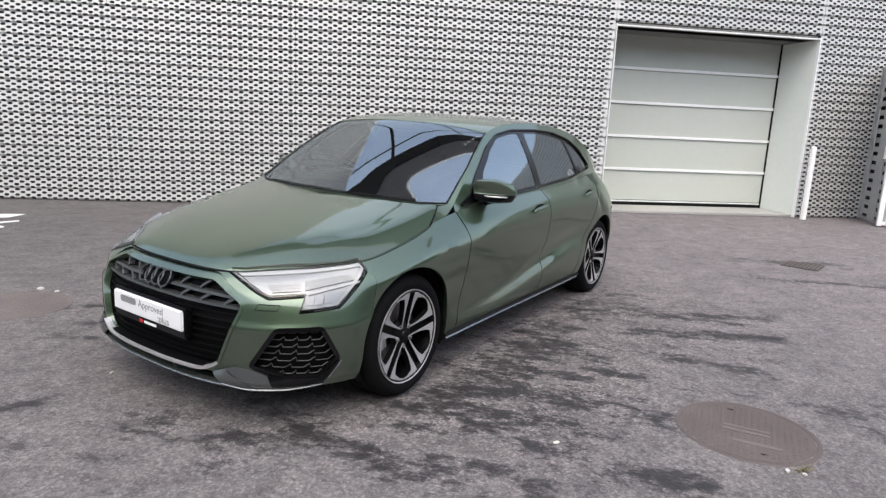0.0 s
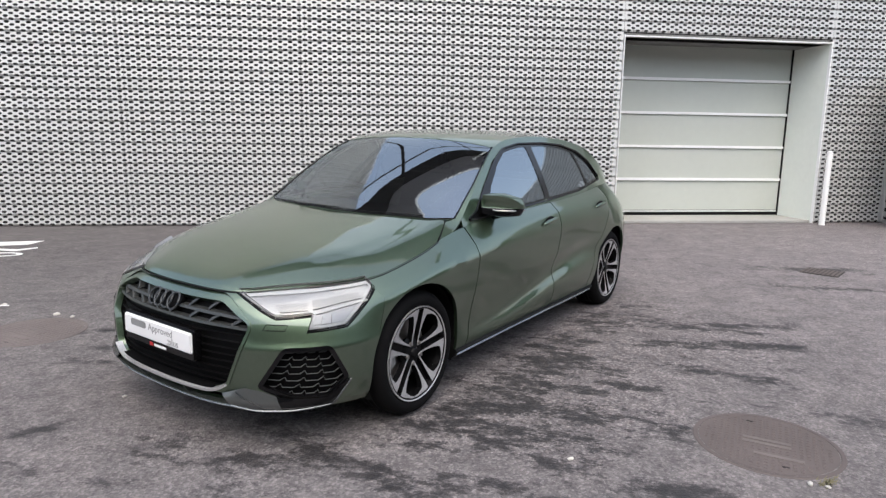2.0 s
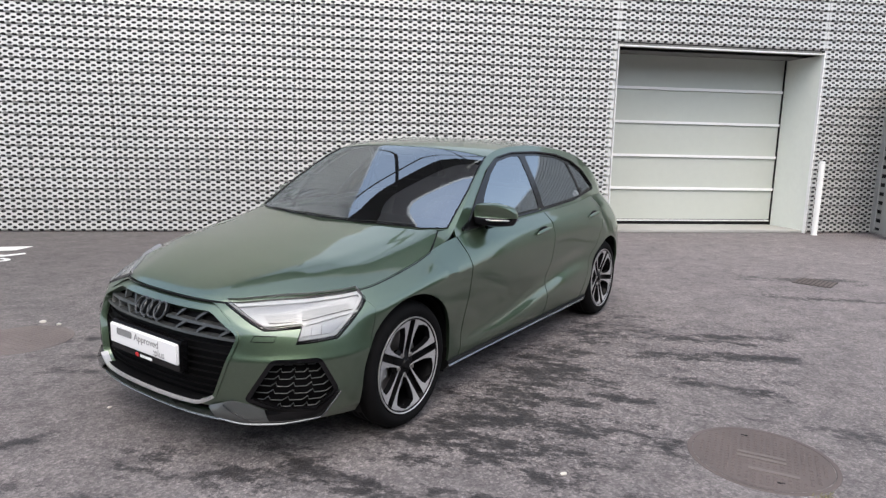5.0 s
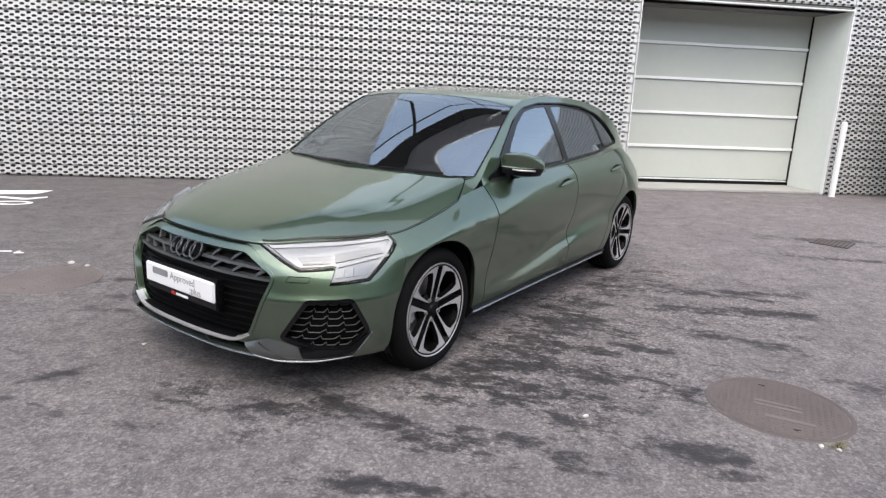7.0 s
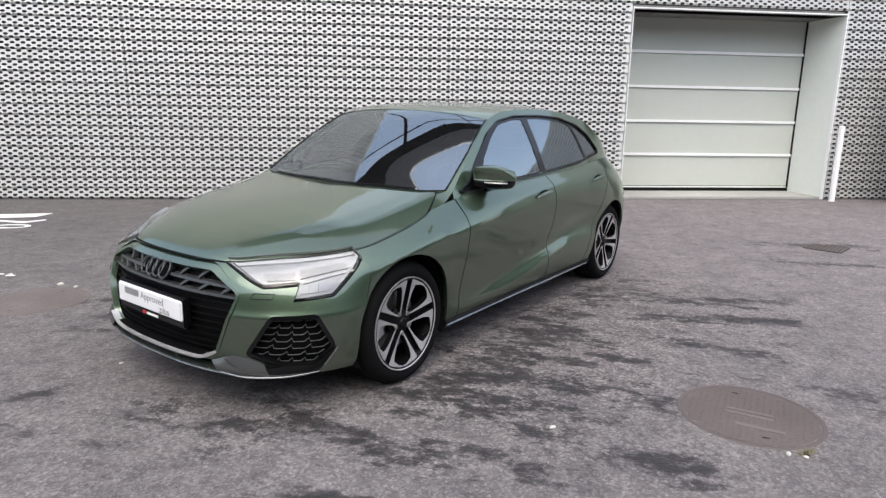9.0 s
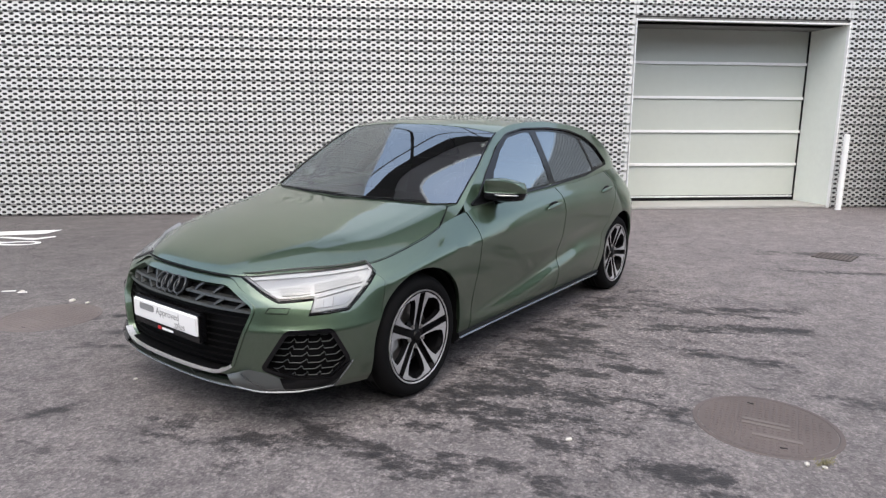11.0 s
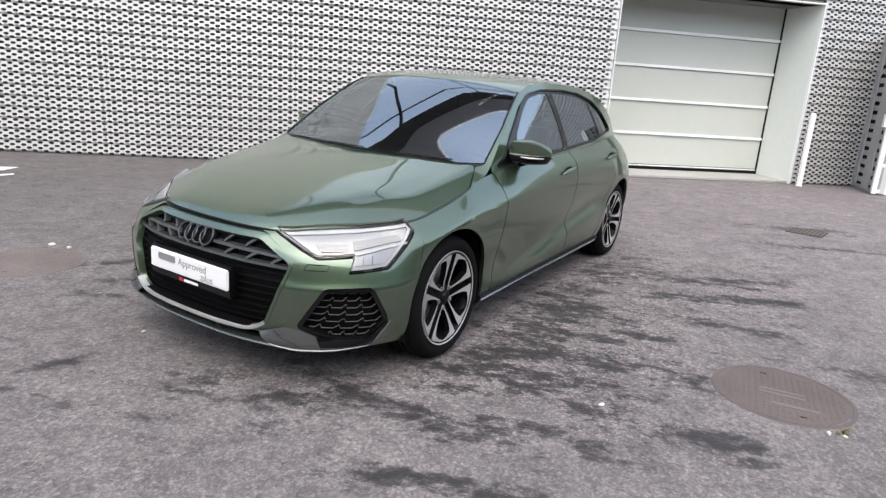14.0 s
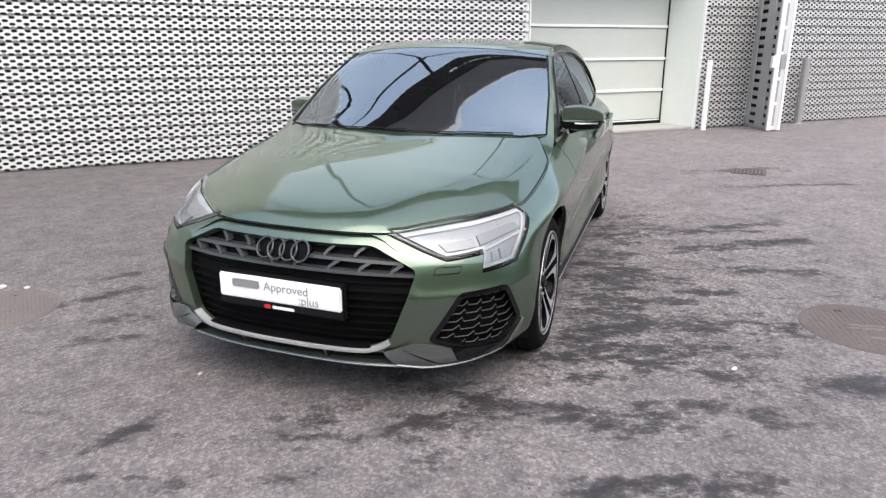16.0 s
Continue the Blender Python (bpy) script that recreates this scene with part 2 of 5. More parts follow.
# ================= mesh helpers =================
def finish(name, bm, mat, smooth=40.0):
    me = bpy.data.meshes.new(name)
    bm.normal_update()
    bm.to_mesh(me)
    bm.free()
    me.materials.append(mat)
    if smooth:
        me.shade_smooth()
        me.set_sharp_from_angle(angle=radians(smooth))
    return me


def part(name, bm, mat, parent, label="", smooth=40.0):
    """Links a bmesh as one mesh object under a thing or a part."""
    ob = new(name, finish(name, bm, mat, smooth))
    ob.parent = parent
    if label:
        tagged(ob, label)
    return ob


def thing(name, bm, mat, label, category, group="", kind="", smooth=40.0):
    return tagged(new(name, finish(name, bm, mat, smooth)), label, category, group, kind)


def empty(name, m, label, category, group="", kind=""):
    ob = new(name)
    ob.matrix_world = m
    return tagged(ob, label, category, group, kind)


def box(x0, x1, y0, y1, z0, z1, bevel=0.0, seg=2, bm=None):
    bm = bm or bmesh.new()
    r = bmesh.ops.create_cube(bm, size=1.0)
    vs = r["verts"]
    for v in vs:
        v.co = Vector((x0 + (v.co.x + 0.5) * (x1 - x0), y0 + (v.co.y + 0.5) * (y1 - y0), z0 + (v.co.z + 0.5) * (z1 - z0)))
    if bevel:
        es = list({e for v in vs for e in v.link_edges})
        bmesh.ops.bevel(bm, geom=es, offset=bevel, segments=seg, affect="EDGES")
    return bm


def lathe(profile, seg=48, bm=None, closed=False):
    """Revolves (radius, x) points about the x axis."""
    bm = bm or bmesh.new()
    rings = []
    for r, x in profile:
        rings.append([bm.verts.new((x, r * math.cos(2 * math.pi * k / seg), r * math.sin(2 * math.pi * k / seg))) for k in range(seg)])
    pairs = list(zip(rings, rings[1:])) + ([(rings[-1], rings[0])] if closed else [])
    for a, b in pairs:
        for k in range(seg):
            bm.faces.new((a[k], a[(k + 1) % seg], b[(k + 1) % seg], b[k]))
    bmesh.ops.recalc_face_normals(bm, faces=bm.faces)
    return bm


def tube(points, radius, seg=8, bm=None, flat=1.0, closed=False):
    """A round bar along points."""
    bm = bm or bmesh.new()
    pts = [Vector(p) for p in points]
    rings = []
    for k, p in enumerate(pts):
        if closed:
            d = (pts[(k + 1) % len(pts)] - pts[k - 1]).normalized()
        else:
            d = (pts[min(k + 1, len(pts) - 1)] - pts[max(k - 1, 0)]).normalized()
        up = Vector((0, 0, 1)) if abs(d.z) < 0.9 else Vector((0, 1, 0))
        s = d.cross(up).normalized()
        u = s.cross(d)
        rings.append([bm.verts.new(p + radius * (math.cos(2 * math.pi * j / seg) * s + flat * math.sin(2 * math.pi * j / seg) * u)) for j in range(seg)])
    for a, b in list(zip(rings, rings[1:])) + ([(rings[-1], rings[0])] if closed else []):
        for j in range(seg):
            bm.faces.new((a[j], b[j], b[(j + 1) % seg], a[(j + 1) % seg]))
    if not closed:
        bm.faces.new(rings[0])
        bm.faces.new(rings[-1][::-1])
    bmesh.ops.recalc_face_normals(bm, faces=bm.faces)
    return bm


# ================= ground =================
# oily stains on the yard: from x, y to x, y, and half width
STAINS_AHEAD = [(-0.18, -0.99, 0.09, -1.07, 0.065), (0.18, -0.94, 0.29, -1.08, 0.07), (-1.24, -0.66, -1.01, -0.51, 0.04), (-1.4, -0.84, -1.26, -0.83, 0.03), (-1.43, 0.37, -1.13, 0.3, 0.05), (-1.55, 0.95, -1.1, 1.05, 0.07), (-1.35, 0.62, -1.05, 0.55, 0.05), (-1.45, 1.3, -1.15, 1.38, 0.05), (0.2, -1.55, 0.75, -1.7, 0.06)]
STAINS_NEAR = [(1.12, -0.19, 1.67, -0.41, 0.05), (1.15, -0.58, 1.52, -0.72, 0.085), (0.65, -1.22, 1.01, -1.29, 0.054), (1.2, -1.2, 1.73, -1.52, 0.073), (0.39, -1.14, 0.51, -1.22, 0.054), (0.59, -1.25, 0.73, -1.29, 0.052), (1.07, -1.44, 1.22, -1.53, 0.062), (0.97, -0.84, 1.43, -1.03, 0.082)]
STAINS_BESIDE = [(1.48, -0.67, 1.83, -0.9, 0.08), (2.11, 1, 3.16, 0.51, 0.08), (2.35, 0.35, 3.27, 0.17, 0.085), (2.37, -0.13, 2.74, -0.4, 0.06), (1.47, 0.36, 1.83, -0.12, 0.06), (2.75, -0.85, 3.3, -1.05, 0.05), (2.6, 0.75, 3.6, 0.62, 0.05), (4.3, 1.9, 5.9, 1.35, 0.08), (4.6, 2.75, 5.7, 2.45, 0.12), (1.75, -.28, 1.98, -.42, .05), (2.72, -.92, 2.92, -1.35, .06)]
STAINS = np.array(STAINS_AHEAD + STAINS_NEAR + STAINS_BESIDE)


def ground():
    fine_x, fine_y = np.arange(-4, 7.01, 0.06), np.arange(-3.4, 4.41, 0.06)
    xs = np.concatenate([[-400, -60, -20, -10, -6], fine_x, [9, 12, 20, 60, 400]])
    ys = np.concatenate([[-400, -60, -20, -10, -5], fine_y, [6, 9, 20, 60, 400]])
    gx, gy = np.meshgrid(xs, ys)
    p = np.stack([gx.ravel(), gy.ravel()], 1)
    amount = np.zeros(len(p))
    for x0, y0, x1, y1, w in STAINS:
        a, d = np.array((x0, y0)), np.array((x1 - x0, y1 - y0))
        f = np.clip(((p - a) @ d) / (d @ d), 0, 1)
        off = np.hypot(*(p - a - f[:, None] * d).T)
        amount = np.maximum(amount, np.exp(-(off / (1.15 * w)) ** 2))
    # broad stained areas; the last term darkens the ground ahead of the bumper
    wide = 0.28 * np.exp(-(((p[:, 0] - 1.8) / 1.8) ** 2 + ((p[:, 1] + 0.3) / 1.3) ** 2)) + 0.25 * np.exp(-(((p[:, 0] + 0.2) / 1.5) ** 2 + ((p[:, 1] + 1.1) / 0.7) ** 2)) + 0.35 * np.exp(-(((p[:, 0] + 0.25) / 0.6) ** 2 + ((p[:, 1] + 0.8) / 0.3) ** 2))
    # contact shade along the parked car's near side, put into the stain mask
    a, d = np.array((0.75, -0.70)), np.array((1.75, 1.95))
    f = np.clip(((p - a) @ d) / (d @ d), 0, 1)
    car_shade = 0.58 * np.exp(-(np.hypot(*(p - a - f[:, None] * d).T) / 0.28) ** 2)
    amount = np.clip(amount + wide + car_shade, 0, 1)
    side_tone = np.clip(0.5 + 0.5 * np.tanh((p[:, 0] - 1.2) / 3.0) * np.clip((p[:, 1] + 1.6) / 3.5, 0, 1), 0, 1)
    nx, ny = len(xs), len(ys)
    faces = [(j * nx + i, j * nx + i + 1, (j + 1) * nx + i + 1, (j + 1) * nx + i) for j in range(ny - 1) for i in range(nx - 1)]
    me = bpy.data.meshes.new("ground")
    me.from_pydata(np.column_stack([p, np.zeros(len(p))]).tolist(), [], faces)
    me.attributes.new("stain_and_shade", "FLOAT", "POINT").data.foreach_set("value", amount.astype(np.float32))
    me.attributes.new("side_tone", "FLOAT", "POINT").data.foreach_set("value", side_tone.astype(np.float32))
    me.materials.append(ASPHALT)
    tagged(new("ground", me), "grey worn asphalt yard with dark oily stains", "ground", kind="structure")


ground()

# ================= facade =================
WALL_Y, WALL_TOP = 6.22, 4.46
BAND, ROWS_IN_BAND, PITCH = 0.149, 4, 0.140
DOOR_X0, DOOR_X1, DOOR_TOP, PANEL_Y = 4.46, 7.96, 2.92, 7.02


def sheet_depth(z):
    """How far the pressed sheet stands off its plane: a saw-tooth, one tooth to a band."""
    f = (z / BAND) % 1.0
    return np.where(f < 0.125, 0.024 * f / 0.125, 0.024 * (1.0 - (f - 0.125) / 0.875))


def perforated(x0, x1, z0, z1, closed=(True, True)):
    """A pressed sheet with staggered long hexagon holes, in the plane y = 0, facing -y; closed: straight ends, else stepped to meet the next sheet."""
    row = BAND / ROWS_IN_BAND
    n_rows = int(round((z1 - z0) / row))
    n_cols = max(1, int(round((x1 - x0) / PITCH)))
    p = (x1 - x0) / n_cols
    hw, hh = 0.255 * p, 0.45 * row
    verts, faces = [], []
    for r in range(n_rows):
        zc = z0 + (r + 0.5) * row
        za, zb = zc - row / 2, zc + row / 2
        odd = r % 2
        if odd and closed[0]:
            k = len(verts)
            verts += [(x0, 0, za), (x0 + p / 2, 0, za), (x0 + p / 2, 0, zb), (x0, 0, zb)]
            faces.append((k, k + 1, k + 2, k + 3))
        for c in range(n_cols):
            xc = x0 + (c + 0.5) * p + (0.5 * p if odd else 0.0)
            if odd and c == n_cols - 1 and closed[1]:
                k = len(verts)
                verts += [(x1 - p / 2, 0, za), (x1, 0, za), (x1, 0, zb), (x1 - p / 2, 0, zb)]
                faces.append((k, k + 1, k + 2, k + 3))
                continue
            l0, l1 = xc - p / 2, xc + p / 2
            k = len(verts)
            verts += [(l0, 0, za), (xc, 0, za), (l1, 0, za), (l1, 0, zb), (xc, 0, zb), (l0, 0, zb)]
            verts += [(xc - hw, 0, zc), (xc - hw * 0.55, 0, zc - hh), (xc + hw * 0.55, 0, zc - hh), (xc + hw, 0, zc), (xc + hw * 0.55, 0, zc + hh), (xc - hw * 0.55, 0, zc + hh)]
            o, i = k, k + 6
            faces += [(o, o + 1, i + 1, i), (o + 1, i + 2, i + 1), (o + 1, o + 2, i + 3, i + 2), (o + 2, o + 3, i + 3),
                      (o + 3, o + 4, i + 4, i + 3), (o + 4, i + 5, i + 4), (o + 4, o + 5, i, i + 5), (o + 5, o, i)]
    v = np.array(verts)
    v[:, 1] = -sheet_depth(v[:, 2] - z0 + 1e-4)
    me = bpy.data.meshes.new("facade_panel")
    me.from_pydata(v.tolist(), [], faces)
    me.materials.append(FACADE)
    return me


def backing(name, x0, x1, z0, z1, label):
    bm = box(x0, x1, WALL_Y + 0.10, WALL_Y + 0.35, z0, z1)
    return thing(name, bm, BACKING, label, "wall", kind="structure", smooth=0)


wall_main = backing("wall_north", -16.0, DOOR_X0, 0.0, WALL_TOP, "facade of white perforated pressed metal sheets over a dark wall")
wall_over = backing("wall_over_door", DOOR_X0, DOOR_X1, DOOR_TOP, 5.20, "white perforated facade sheets above the loading door")
wall_right = backing("wall_north_east", DOOR_X1, 26.0, 0.0, 5.20, "white perforated facade sheets beside the loading door")


def panels(parent, edges, z0, z1):
    for k, (a, b) in enumerate(zip(edges, edges[1:])):
        ob = new("facade_panel", perforated(a + 0.002, b - 0.002, z0, z1, (k == 0, k == len(edges) - 2)))
        ob.location = (0, WALL_Y, 0)
        ob.parent = parent


FULL = [0.012, 0.012 + BAND * 30]
panels(wall_main, [DOOR_X0 - 0.02 - PITCH * k for k in (126, 108, 90, 71, 53, 35, 20, 0)], *FULL)
panels(wall_over, [DOOR_X0 - 0.02, DOOR_X1 + 0.02], 0.012 + BAND * 20, 0.012 + BAND * 35)
panels(wall_right, [DOOR_X1 + 0.02 + PITCH * k for k in (0, 18, 36, 54, 72, 90, 108)], 0.012, 0.012 + BAND * 35)


def raking_gable():
    """The sheets climb above the wall towards its far end, under a raking edge."""
    x0, x1, z0, z1 = DOOR_X0 - 0.02 - PITCH * 90, DOOR_X0 - 0.02 - PITCH * 32, FULL[1], FULL[1] + BAND * 42
    full = perforated(x0, x1, z0, z1, (False, False))
    keep = [p for p in full.polygons if p.center.z < 4.45 - 1.56 * p.center.x]
    me = bpy.data.meshes.new("facade_panel")
    me.from_pydata([v.co[:] for v in full.vertices], [], [tuple(p.vertices) for p in keep])
    me.materials.append(FACADE)
    bpy.data.meshes.remove(full)
    bm = bmesh.new()
    a = [bm.verts.new((x, WALL_Y + 0.10, z)) for x, z in ((x0, z0), (-0.08, z0), (x0 + 4.0, 4.40 - 1.56 * (x0 + 4.0)), (x0, 4.40 - 1.56 * (x0 + 4.0)))]
    bm.faces.new(a)
    r = bmesh.ops.extrude_face_region(bm, geom=bm.faces[:])
    bmesh.ops.translate(bm, verts=[q for q in r["geom"] if isinstance(q, bmesh.types.BMVert)], vec=(0, 0.25, 0))
    bmesh.ops.recalc_face_normals(bm, faces=bm.faces)
    g = thing("wall_gable", bm, BACKING, "raking upper part of the white perforated facade", "wall", kind="structure", smooth=0)
    ob = new("facade_panel", me)
    ob.location, ob.parent = (0, WALL_Y, 0), g


raking_gable()


# ================= loading door =================
def loading_door():
    door = empty("door_1", pose(0, 0, 0), "closed pale grey sectional loading door in a deep opening", "door", kind="structure")
    step = 0.567
    z = 0.122
    panel_x0, panel_x1 = DOOR_X0 - 0.05, DOOR_X1 - 0.09
    while z < 2.80:
        part("door_section", box(panel_x0, panel_x1, PANEL_Y, PANEL_Y + 0.05, z + 0.012, (z + step if z + step < 2.80 else 3.3) - 0.037, 0.004), DOOR_PANEL, door)
        if z + step < 2.80:
            part("section_rail", box(panel_x0, panel_x1, PANEL_Y - 0.035, PANEL_Y + 0.045, z + step - 0.034, z + step + 0.012, 0.004), WHITE_METAL, door, "white joint rail")
        z += step
    part("bottom_seal", box(panel_x0, panel_x1, PANEL_Y - 0.005, PANEL_Y + 0.05, 0.045, 0.098, 0.01), MATT_BLACK, door, "black rubber seal")
    part("bottom_rail", box(panel_x0, panel_x1, PANEL_Y - 0.012, PANEL_Y + 0.045, 0.102, 0.122, 0.004), WHITE_METAL, door, "white bottom rail")
    for x in (panel_x1, ):
        part("guide_rail", box(x, x + 0.03, PANEL_Y - 0.02, PANEL_Y + 0.10, 0.04, 3.3, 0.004), MATT_BLACK, door, "dark guide rail")
    thing("door_threshold", box(DOOR_X0 - 0.02, DOOR_X1 + 0.02, WALL_Y + 0.02, PANEL_Y + 0.25, 0.0, 0.042, 0.01), CONCRETE, "low pale concrete threshold under the loading door", "threshold", kind="structure")
    bm = bmesh.new()
    y0, y1 = WALL_Y - 0.03, PANEL_Y + 0.15
    v = [bm.verts.new(p) for p in ((DOOR_X1, y0, 0), (DOOR_X1 - 0.085, y1, 0), (DOOR_X1 + 0.04, y1, 0), (DOOR_X1 + 0.018, y0, 0))]
    f = bm.faces.new(v)
    r = bmesh.ops.extrude_face_region(bm, geom=[f])
    bmesh.ops.translate(bm, verts=[q for q in r["geom"] if isinstance(q, bmesh.types.BMVert)], vec=(0, 0, DOOR_TOP + 0.02))
    bmesh.ops.recalc_face_normals(bm, faces=bm.faces)
    thing("door_reveal", bm, REVEAL, "smooth pale plaster reveal of the door opening", "reveal", kind="structure", smooth=0)
    thing("door_reveal_far", box(DOOR_X0 - 0.06, DOOR_X0, WALL_Y + 0.032, PANEL_Y + 0.15, 0, DOOR_TOP + 0.02), REVEAL, "smooth pale plaster reveal of the door opening", "reveal", kind="structure", smooth=0)
    thing("door_head", box(DOOR_X0, DOOR_X1 - 0.002, WALL_Y + 0.03, PANEL_Y + 0.9, DOOR_TOP, DOOR_TOP + 0.06), DOOR_SOFFIT, "grey soffit over the door opening", "soffit", kind="structure", smooth=0)
    trim = empty("trim", pose(0, 0, 0), "thin white metal edging round the door opening", "trim", kind="structure")
    part("edge_strip", box(DOOR_X0 - 0.010, DOOR_X0 + 0.002, WALL_Y - 0.036, WALL_Y + 0.03, 0, DOOR_TOP + 0.03, 0.003), WHITE_METAL, trim)
    part("edge_strip", box(DOOR_X1 - 0.004, DOOR_X1 + 0.014, WALL_Y - 0.042, WALL_Y + 0.03, 0, DOOR_TOP + 0.03, 0.003), WHITE_METAL, trim)
    part("edge_strip", box(DOOR_X0 + 0.004, DOOR_X1 - 0.004, WALL_Y - 0.042, WALL_Y + 0.03, DOOR_TOP - 0.002, DOOR_TOP + 0.018, 0.003), WHITE_METAL, trim)
    # dark room behind, closing the opening
    thing("inner_wall", box(DOOR_X0 - 0.3, DOOR_X1 + 0.3, PANEL_Y + 0.2, PANEL_Y + 0.3, 0, 3.6), BACKING, "dark wall behind the loading door", "wall", kind="structure", smooth=0)


loading_door()


# ================= posts, gate =================
def bollard(x, y, h, r, mat, label):
    post = empty("bollard", pose(x, y, 0), label, "bollard", "posts by the wall")
    bm = bmesh.new()
    bmesh.ops.create_cone(bm, cap_ends=True, segments=24, radius1=r, radius2=r, depth=h, matrix=Matrix.Translation((0, 0, h / 2)))
    bmesh.ops.bevel(bm, geom=[e for e in bm.edges if e.verts[0].co.z > h - 0.01 and e.verts[1].co.z > h - 0.01], offset=r * 0.35, segments=3, affect="EDGES")
    part("tube", bm, mat, post)
    bm = bmesh.new()
    bmesh.ops.create_cone(bm, cap_ends=True, segments=24, radius1=r * 1.12, radius2=r * 1.06, depth=0.02, matrix=Matrix.Translation((0, 0, 0.01)))
    part("base_collar", bm, mat, post)


bollard(7.985, 5.985, 1.22, 0.045, WHITE_METAL, "slim white painted steel bollard beside the loading door")
bollard(10.42, 6.02, 1.25, 0.075, GREY_METAL, "grey steel bollard in front of the perforated wall")


def gate():
    """A swung-open gate leaf of perforated sheet in a white box frame, standing out from the wall."""
    y0, y1, h = 5.30, 6.10, 2.55
    g = empty("metal_gate", pose(8.80, y0, 0, 0, 0, 65), "open gate leaf of perforated sheet in a white steel frame", "gate")
    ln = 1.05
    d = 0.17
    # leaf along local x from 0 to ln; free end at x = 0
    part("frame_post", box(-0.03, 0.03, -0.035, 0.035, 0.02, h, 0.006), WHITE_METAL, g)
    part("frame_post", box(-0.03, 0.03, -d - 0.022, -d + 0.022, 0.02, h, 0.006), WHITE_METAL, g)
    part("post_slot", box(-0.014, 0.010, -0.075, -0.036, 0.03, h - 0.02, 0.002), GREY_METAL, g, "grey slot in the post")
    part("post_web", box(-0.016, 0.012, -d + 0.023, -0.076, 0.03, h - 0.02, 0.002), WEB_GREY, g, "pale grey inner web")
    for z in np.arange(0.04, h, 0.415):
        part("spacer", box(-0.024, 0.026, -0.080, -0.036, z, z + 0.055, 0.004), WHITE_METAL, g)
    part("lock_box", box(-0.03, 0.05, -d + 0.024, -0.045, 1.06, 1.30, 0.006), GREY_METAL, g, "dark grey lock box")
    part("strike_plate", box(-0.03, 0.06, 0.036, 0.085, 1.08, 1.28, 0.004), WHITE_METAL, g)
    for z in (0.03, h - 0.05):
        part("frame_rail", box(0.03, ln, -0.06, 0.0, z, z + 0.05, 0.006), GREY_METAL, g)
    for z in np.arange(0.13, h - 0.06, 0.149):
        part("cross_slat", box(0.03, ln, -0.045, -0.012, z, z + 0.085, 0.006), GATE_GREY, g, "grey pressed slat")
    for x, w in ((0.09, 0.12), (0.43, 0.30), (0.945, 0.21)):
        part("leaf_stile", box(x - w / 2, x + w / 2, -0.020, 0.004, 0.05, h - 0.02, 0.005), GATE_GREY, g)
    part("leaf_back", box(0.03, ln, -0.075, -0.062, 0.05, h - 0.02, 0.003), BACKING, g, "dark back sheet")
    part("hinge_post", box(ln + 0.002, ln + 0.06, -0.12, -0.03, 0, h, 0.006), GREY_METAL, g)


gate()


# ================= covers, drain, markings, pebbles =================
def manhole(x, y, r, mat, label):
    g = empty("manhole_cover", pose(x, y, 0, 0, 0, -35), label, "manhole cover")
    bm = lathe([(r, 0.0), (r - 0.002, 0.003), (r - 0.020, 0.003), (r - 0.022, 0.0)], 64)
    bmesh.ops.rotate(bm, verts=bm.verts, matrix=Matrix.Rotation(radians(-90), 3, "Y"))
    part("rim", bm, mat, g)
    bm = bmesh.new()
    bmesh.ops.create_circle(bm, cap_ends=True, segments=64, radius=r - 0.026, matrix=Matrix.Translation((0, 0, 0.002)))
    part("lid", bm, mat, g)
    # raised studs in a grid, joined
    bm = bmesh.new()
    step = 0.028
    n = int(r / step)
    for i in range(-n, n + 1):
        for j in range(-n, n + 1):
            px, py = i * step, j * step
            if math.hypot(px, py) > r - 0.05 or (abs(px) < 0.11 and abs(py) < 0.05) or (abs(px - 0.05) < 0.12 and abs(py + 0.13) < 0.03):
                continue
            s = 0.0085
            a = [bm.verts.new((px + dx * s, py + dy * s, 0.0015)) for dx, dy in ((-1, -1), (1, -1), (1, 1), (-1, 1))]
            b = [bm.verts.new((px + dx * s * 0.7, py + dy * s * 0.7, 0.0050)) for dx, dy in ((-1, -1), (1, -1), (1, 1), (-1, 1))]
            bm.faces.new(b)
            for k in range(4):
                bm.faces.new((a[k], a[(k + 1) % 4], b[(k + 1) % 4], b[k]))
    studs = part("studs", bm, mat, g, smooth=0)
    studs["kind"] = "stuff"
    for dy in (0.02, -0.02):
        part("name_bar", box(-0.10, 0.10, dy - 0.012, dy + 0.012, 0.001, 0.0055, 0.001), RED_IRON, g)
    part("name_bar", box(-0.05, 0.15, -0.142, -0.118, 0.001, 0.0055, 0.001), RED_IRON, g)
    for a in (110, 290):
        px, py = (r - 0.09) * math.cos(radians(a)), (r - 0.09) * math.sin(radians(a))
        part("lifting_slot", box(px - 0.015, px + 0.015, py - 0.006, py + 0.006, 0.001, 0.0035), MATT_BLACK, g, "dark lifting slot")


manhole(2.20, -1.06, 0.315, IRON, "round brown cast iron manhole cover set in asphalt")
manhole(-1.87, 0.99, 0.33, RED_IRON, "round reddish cast iron manhole cover set in asphalt")


def drain():
    g = empty("drain_grate", pose(5.22, 2.44, 0, 0, 0, 40), "small dark iron drain grate set in asphalt", "drain")
    part("frame", box(-0.18, 0.18, -0.18, 0.18, 0.0, 0.004), DRAIN_FLOOR, g, "dirty floor of the grate")
    for k in range(9):
        part("bar", box(-0.17, 0.17, -0.170 + k * 0.04, -0.145 + k * 0.04, 0.003, 0.010, 0.002), IRON, g)


drain()


